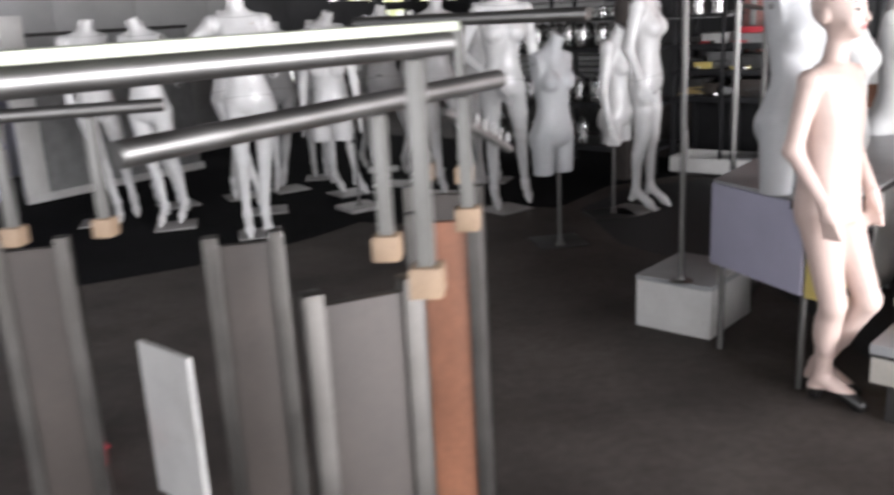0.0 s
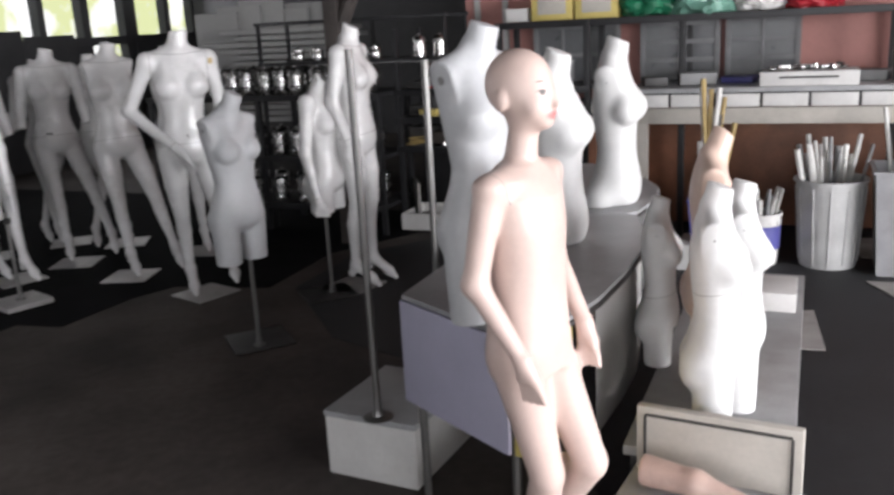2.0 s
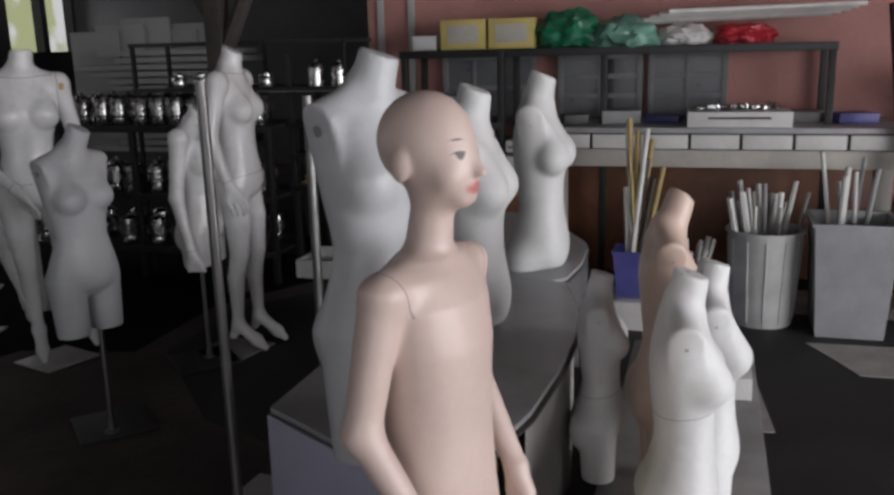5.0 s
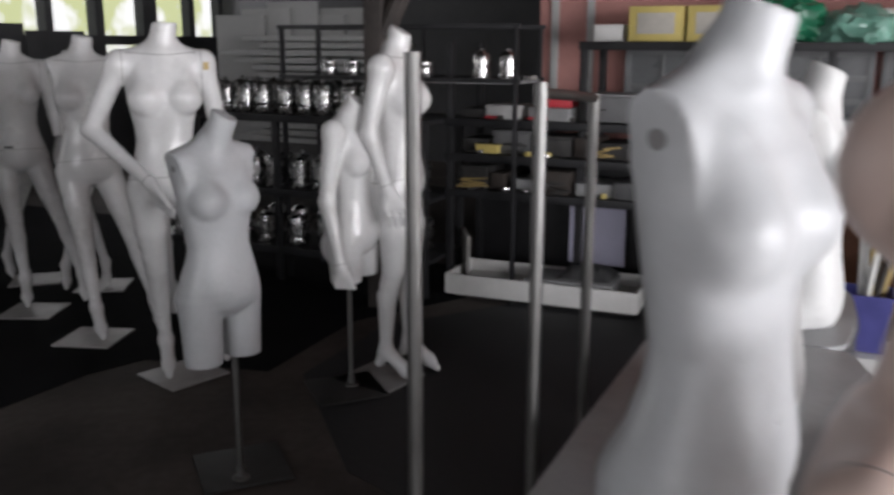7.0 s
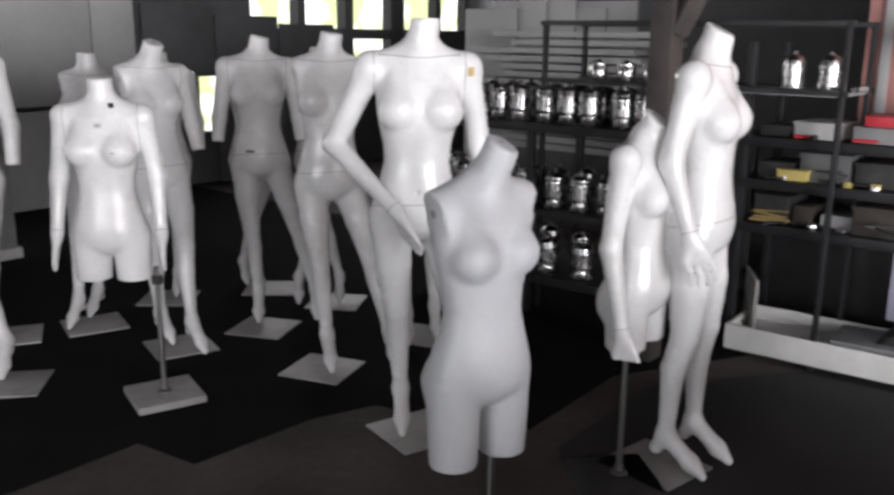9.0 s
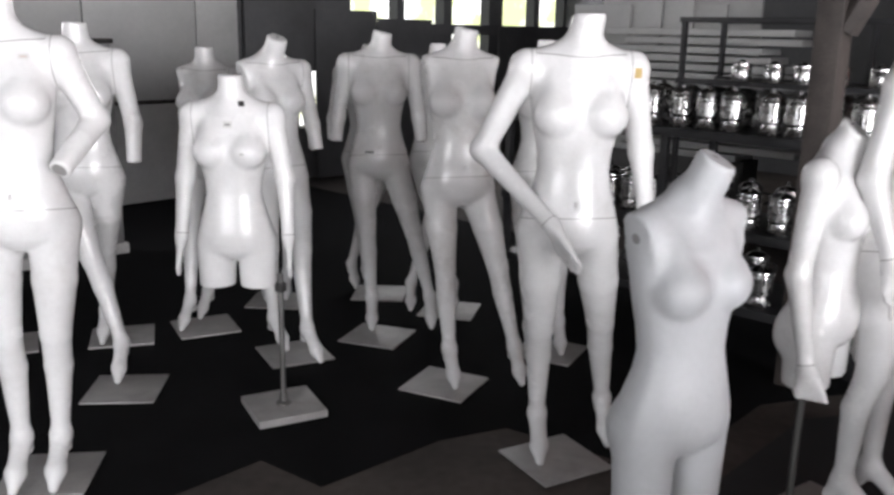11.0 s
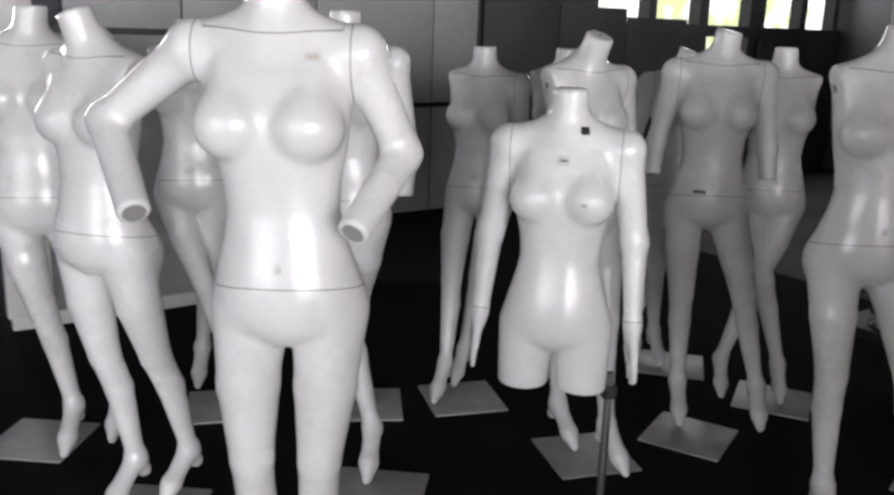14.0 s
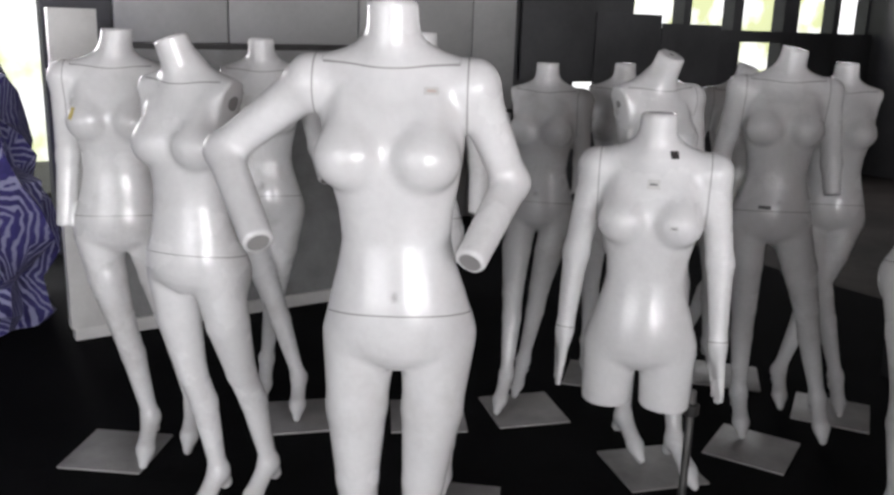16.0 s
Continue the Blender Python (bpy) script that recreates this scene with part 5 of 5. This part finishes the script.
tub(at(-0.30, 6.62, 0.16), 0.10, 0.24, M_BLUE, "square blue plastic bin full of long tubes", 12, (M_TUBE, M_WOODTUBE, M_TUBE, M_WOODTUBE, M_TAUPE), 0.72, True)
carton(at(-0.30, 6.62, 0.0), 0.3, 0.3, 0.155, M_WHITE, "white box under the blue bin", False)
tub(at(0.0, 6.72), 0.11, 0.3, M_WHITE, "white plastic bucket with a blue label, full of sticks", 14, (M_TUBE, M_GREY), 0.12)
solo("bucket_label", lathe([(0.108, 0.1), (0.112, 0.24)], 24), M_BLUE, at(0.0, 6.72, 0.004), "blue printed band on the white bucket", "label")
tub(at(0.37, 6.78), 0.19, 0.5, M_BINW, "ribbed pale grey round bin full of sticks", 22, (M_TUBE, M_GREY, M_TUBE), 0.22)
tub(at(0.78, 6.72), 0.2, 0.58, M_BIN, "square grey plastic bin with sticks", 7, (M_TUBE, M_GREY), 0.3, True)

for pts, lab in (([(4.32, 6.05), (5.4, 5.5), (5.1, 5.0), (4.1, 5.62)], "large soiled cardboard sheet lying on the floor"), ([(3.85, 5.2), (4.9, 4.6), (4.7, 4.2), (3.8, 4.75)], "soiled cardboard sheet lying on the floor"),
                 ([(2.8, 4.5), (3.09, 4.36), (3.33, 4.85), (3.0, 4.95)], "white paper sheet lying on the floor")):
    solo("cardboard_sheet", sheet(pts, 0.004), M_PAPER, pose(0, 0, 0.0035), lab, "cardboard", "floor sheets")
carton(at(0.08, 4.9, 0.354), 0.3, 0.25, 0.075, M_WHITE, "white box on the bench", False)

# dark ladder-like frame leaning by the worktop's end
ladder = thing("dark_frame", at(1.2, 6.9), "dark wooden frame leaning against the worktop", "frame")
for x in (-0.08, 0.08):
    part("stile", tube([(x, -0.1, 0.0), (x - 0.16, 0.2, 1.65)], 0.036, 8), M_TIMBER, ladder)
for k in range(5):
    z = 0.25 + 0.3 * k
    part("rung", tube([(-0.08 - 0.097 * z, -0.1 + 0.18 * z, z), (0.08 - 0.097 * z, -0.1 + 0.18 * z, z)], 0.012, 8), M_TIMBER, ladder)

bowl_rack = rack(at(1.6, 7.25), 0.8, 0.4, (0.55, 0.9, 1.2), 1.22, "black steel rack with steel bowls by the window", posts=(0, 1))
for level in (0.9, 1.2):
    for k in range(5):
        bw = thing("steel_bowl", at(1.26 + 0.165 * k, 7.36 + 0.1 * (k % 2), level + 0.001), "polished steel serving bowl on a rack", "bowl", "steel bowls")
        part("bowl", lathe([(0.03, 0), (0.032, 0.008), (0.02, 0.014), (0.055, 0.04), (0.075, 0.085), (0.078, 0.088), (0.07, 0.084), (0.05, 0.045), (0.01, 0.03)], 18), M_STEEL, bw)
        part("lid", lathe([(0.074, 0.089), (0.06, 0.115), (0.025, 0.13), (0.008, 0.133), (0.012, 0.148)], 18), M_STEEL, bw)
carton(at(1.5, 7.2, 0.001), 0.5, 0.4, 0.5, M_WHITE, "white carton under the bowl rack")

# ---- left side: leaning partition and tarpaulin ----
pb = thing("partition_board", at(-6.8, 4.78), "grey partition board with a white frame on the floor", "partition")
part("board", box(0.03, 1.75, 1.28, 0, 0, 0.07, 0.003), M_GREY, pb)
part("bottom_rail", box(0.06, 1.8, 0.07, 0.0, 0, 0.0, 0.005), M_WHITE, pb)
part("post", box(0.07, 0.2, 1.45, 0.03, -0.82, 0.07, 0.006), M_WHITE, pb, "white upright board")
part("top_rail", box(0.045, 1.78, 0.03, 0, 0, 1.35, 0.004), M_DARK, pb)
bag(at(-7.4, 3.2, 0.0), 0.75, 0.7, 0.95, M_TARP, "heap of blue and white striped tarpaulin", 21)
stack = thing("board_stack", at(-5.2, 9.4), "stack of white boards and panels standing at the back", "boards")
for k in range(5):
    part("board", box(0.55, 0.03, 1.7 + 0.06 * (k % 3), 0.25 * k - 0.5, 0.06 * k, 0, 0.003), M_PANEL, stack)
for k in range(15):
    part("plank", box(1.3 + 0.3 * ((k * 7) % 5) / 5, 0.3, 0.045, 0.35 + 0.12 * ((k * 3) % 4), -0.3, 0.6 + 0.062 * k, 0.004), M_PANEL, stack)
part("trestle", box(1.3, 0.25, 0.6, 0.4, -0.3, 0, 0.004), M_DARK, stack)


# ---- garment racks passed at the start ----
def slat_panel(m, wide, tall, material, label):
    p = thing("shop_divider", m, label, "divider", "shop dividers")
    part("board", box(wide, 0.02, tall, 0, 0, 0.01, 0.003), material, p)
    part("edge_strip", box(0.03, 0.035, tall + 0.03, wide / 2 + 0.012, 0, 0, 0.004), M_DULL, p, "dull aluminium edge strip")
    part("edge_strip", box(0.03, 0.035, tall + 0.03, -wide / 2 - 0.012, 0, 0, 0.004), M_DULL, p, "dull aluminium edge strip")
    return p


M_POST = mat("clear_acrylic_grey", (0.15, 0.148, 0.138), 0.3, var=0.1, scale=9)
# pale plastic; greenish reflections are painted into its base colour
M_STRIP = mat("pale_rail_cover_green_reflection", (0.58, 0.62, 0.5), 0.35, var=0.12, scale=7, stain=0.2)
M_COUPLING = mat("worn_ochre_coupling", (0.34, 0.24, 0.16), 0.6, var=0.15, scale=9)


def rail(m, a, b, r, posts, label, low, pegs=None, cover=None):
    """A rail on posts that stand on a foot bar; posts: (share along the rail)."""
    f = thing("garment_rack", m, label, "garment rack", "garment racks")
    a, b = Vector(a), Vector(b)
    part("top_rail", tube([a, b], r, 16), M_CHROME, f)
    if cover:
        turn = math.degrees(math.atan2(b.y - a.y, b.x - a.x))
        part("cover_strip", box((b - a).length, 0.045, 0.012, (b - a).length / 2, 0, r, 0.003), cover, f, "pale strip over the rail", Matrix.Translation(a) @ pose(0, 0, 0, 0, 0, turn))
    for s in posts:
        p = a.lerp(b, s)
        stem = part("post", box(0.022, 0.022, p.z - r - low, p.x, p.y, low, 0.004), M_POST, f)
        part("coupling", box(0.042, 0.042, 0.04, p.x, p.y, low, 0.005), M_COUPLING, stem, "worn ochre coupling")
    if pegs:
        s, e = Vector(pegs[0]), Vector(pegs[1])
        arm = part("peg_arm", tube([s, e], 0.009, 10), M_CHROME, f)
        for k in range(6):
            q = s.lerp(e, 0.35 + 0.12 * k)
            part("peg", tube([q, q + Vector((0, 0.0, 0.032))], 0.0045, 6), M_CHROME, arm)
    return f


rail(pose(0.02, -0.01, 0.02), (0.03, 2.20, 1.365), (0.56, 1.93, 1.365), 0.014, (0.3, 0.48), "dark chrome garment rail on a shop divider", 1.0)
rail(pose(0.02, -0.01, 0.02), (0.0, 0.99, 1.255), (0.389, 1.598, 1.27), 0.016, (0.58, 0.86), "chrome garment rail with a pegged arm", 1.03, ((0.28, 1.72, 1.205), (0.394, 1.939, 1.095)))
rail(pose(0.02, -0.01, 0.02), (0.0, 0.74, 1.35), (0.35, 1.15, 1.35), 0.014, (0.9,), "pale flat-topped garment rail on shop dividers", 1.05, None, M_STRIP)
rail(pose(0.02, -0.01, 0.02), (-0.85, 1.62, 1.23), (-0.3, 1.82, 1.23), 0.014, (0.45, 0.75), "chrome garment rail on a post", 0.97)
slat_panel(pose(0.255, 2.04, 0, 0, 0, -6), 0.13, 0.99, M_TAUPE, "taupe shop divider with aluminium edges")
slat_panel(pose(0.295, 1.67, 0, 0, 0, 4), 0.09, 1.015, M_BROWN, "red-brown shop divider with aluminium edges")
slat_panel(pose(0.225, 1.215, 0, 0, 0, 30), 0.12, 1.02, M_TAUPE, "taupe shop divider under a garment rail")
slat_panel(pose(-0.1, 1.676, 0, 0, 0, 20), 0.10, 0.98, M_TAUPE, "taupe shop divider with aluminium edges")
slat_panel(pose(-0.56, 1.71, 0, 0, 0, 20), 0.1, 0.97, M_TAUPE, "narrow taupe shop divider with aluminium edges")
lp = thing("white_signboard", pose(-0.62, 2.36, 0, 0, 0, -35), "white board leaning low between the racks", "board")
part("board", box(0.26, 0.02, 0.5, 0, 0, 0, 0.003), M_WHITE, lp)
rb = thing("red_box", pose(-1.12, 2.62, 0, 0, 0, -40), "red plastic crate on the floor", "crate")
part("body", box(0.3, 0.13, 0.07, bevel=0.008), M_RED, rb)
part("rim", box(0.315, 0.145, 0.014, 0, 0, 0.064, 0.004), M_RED, rb)
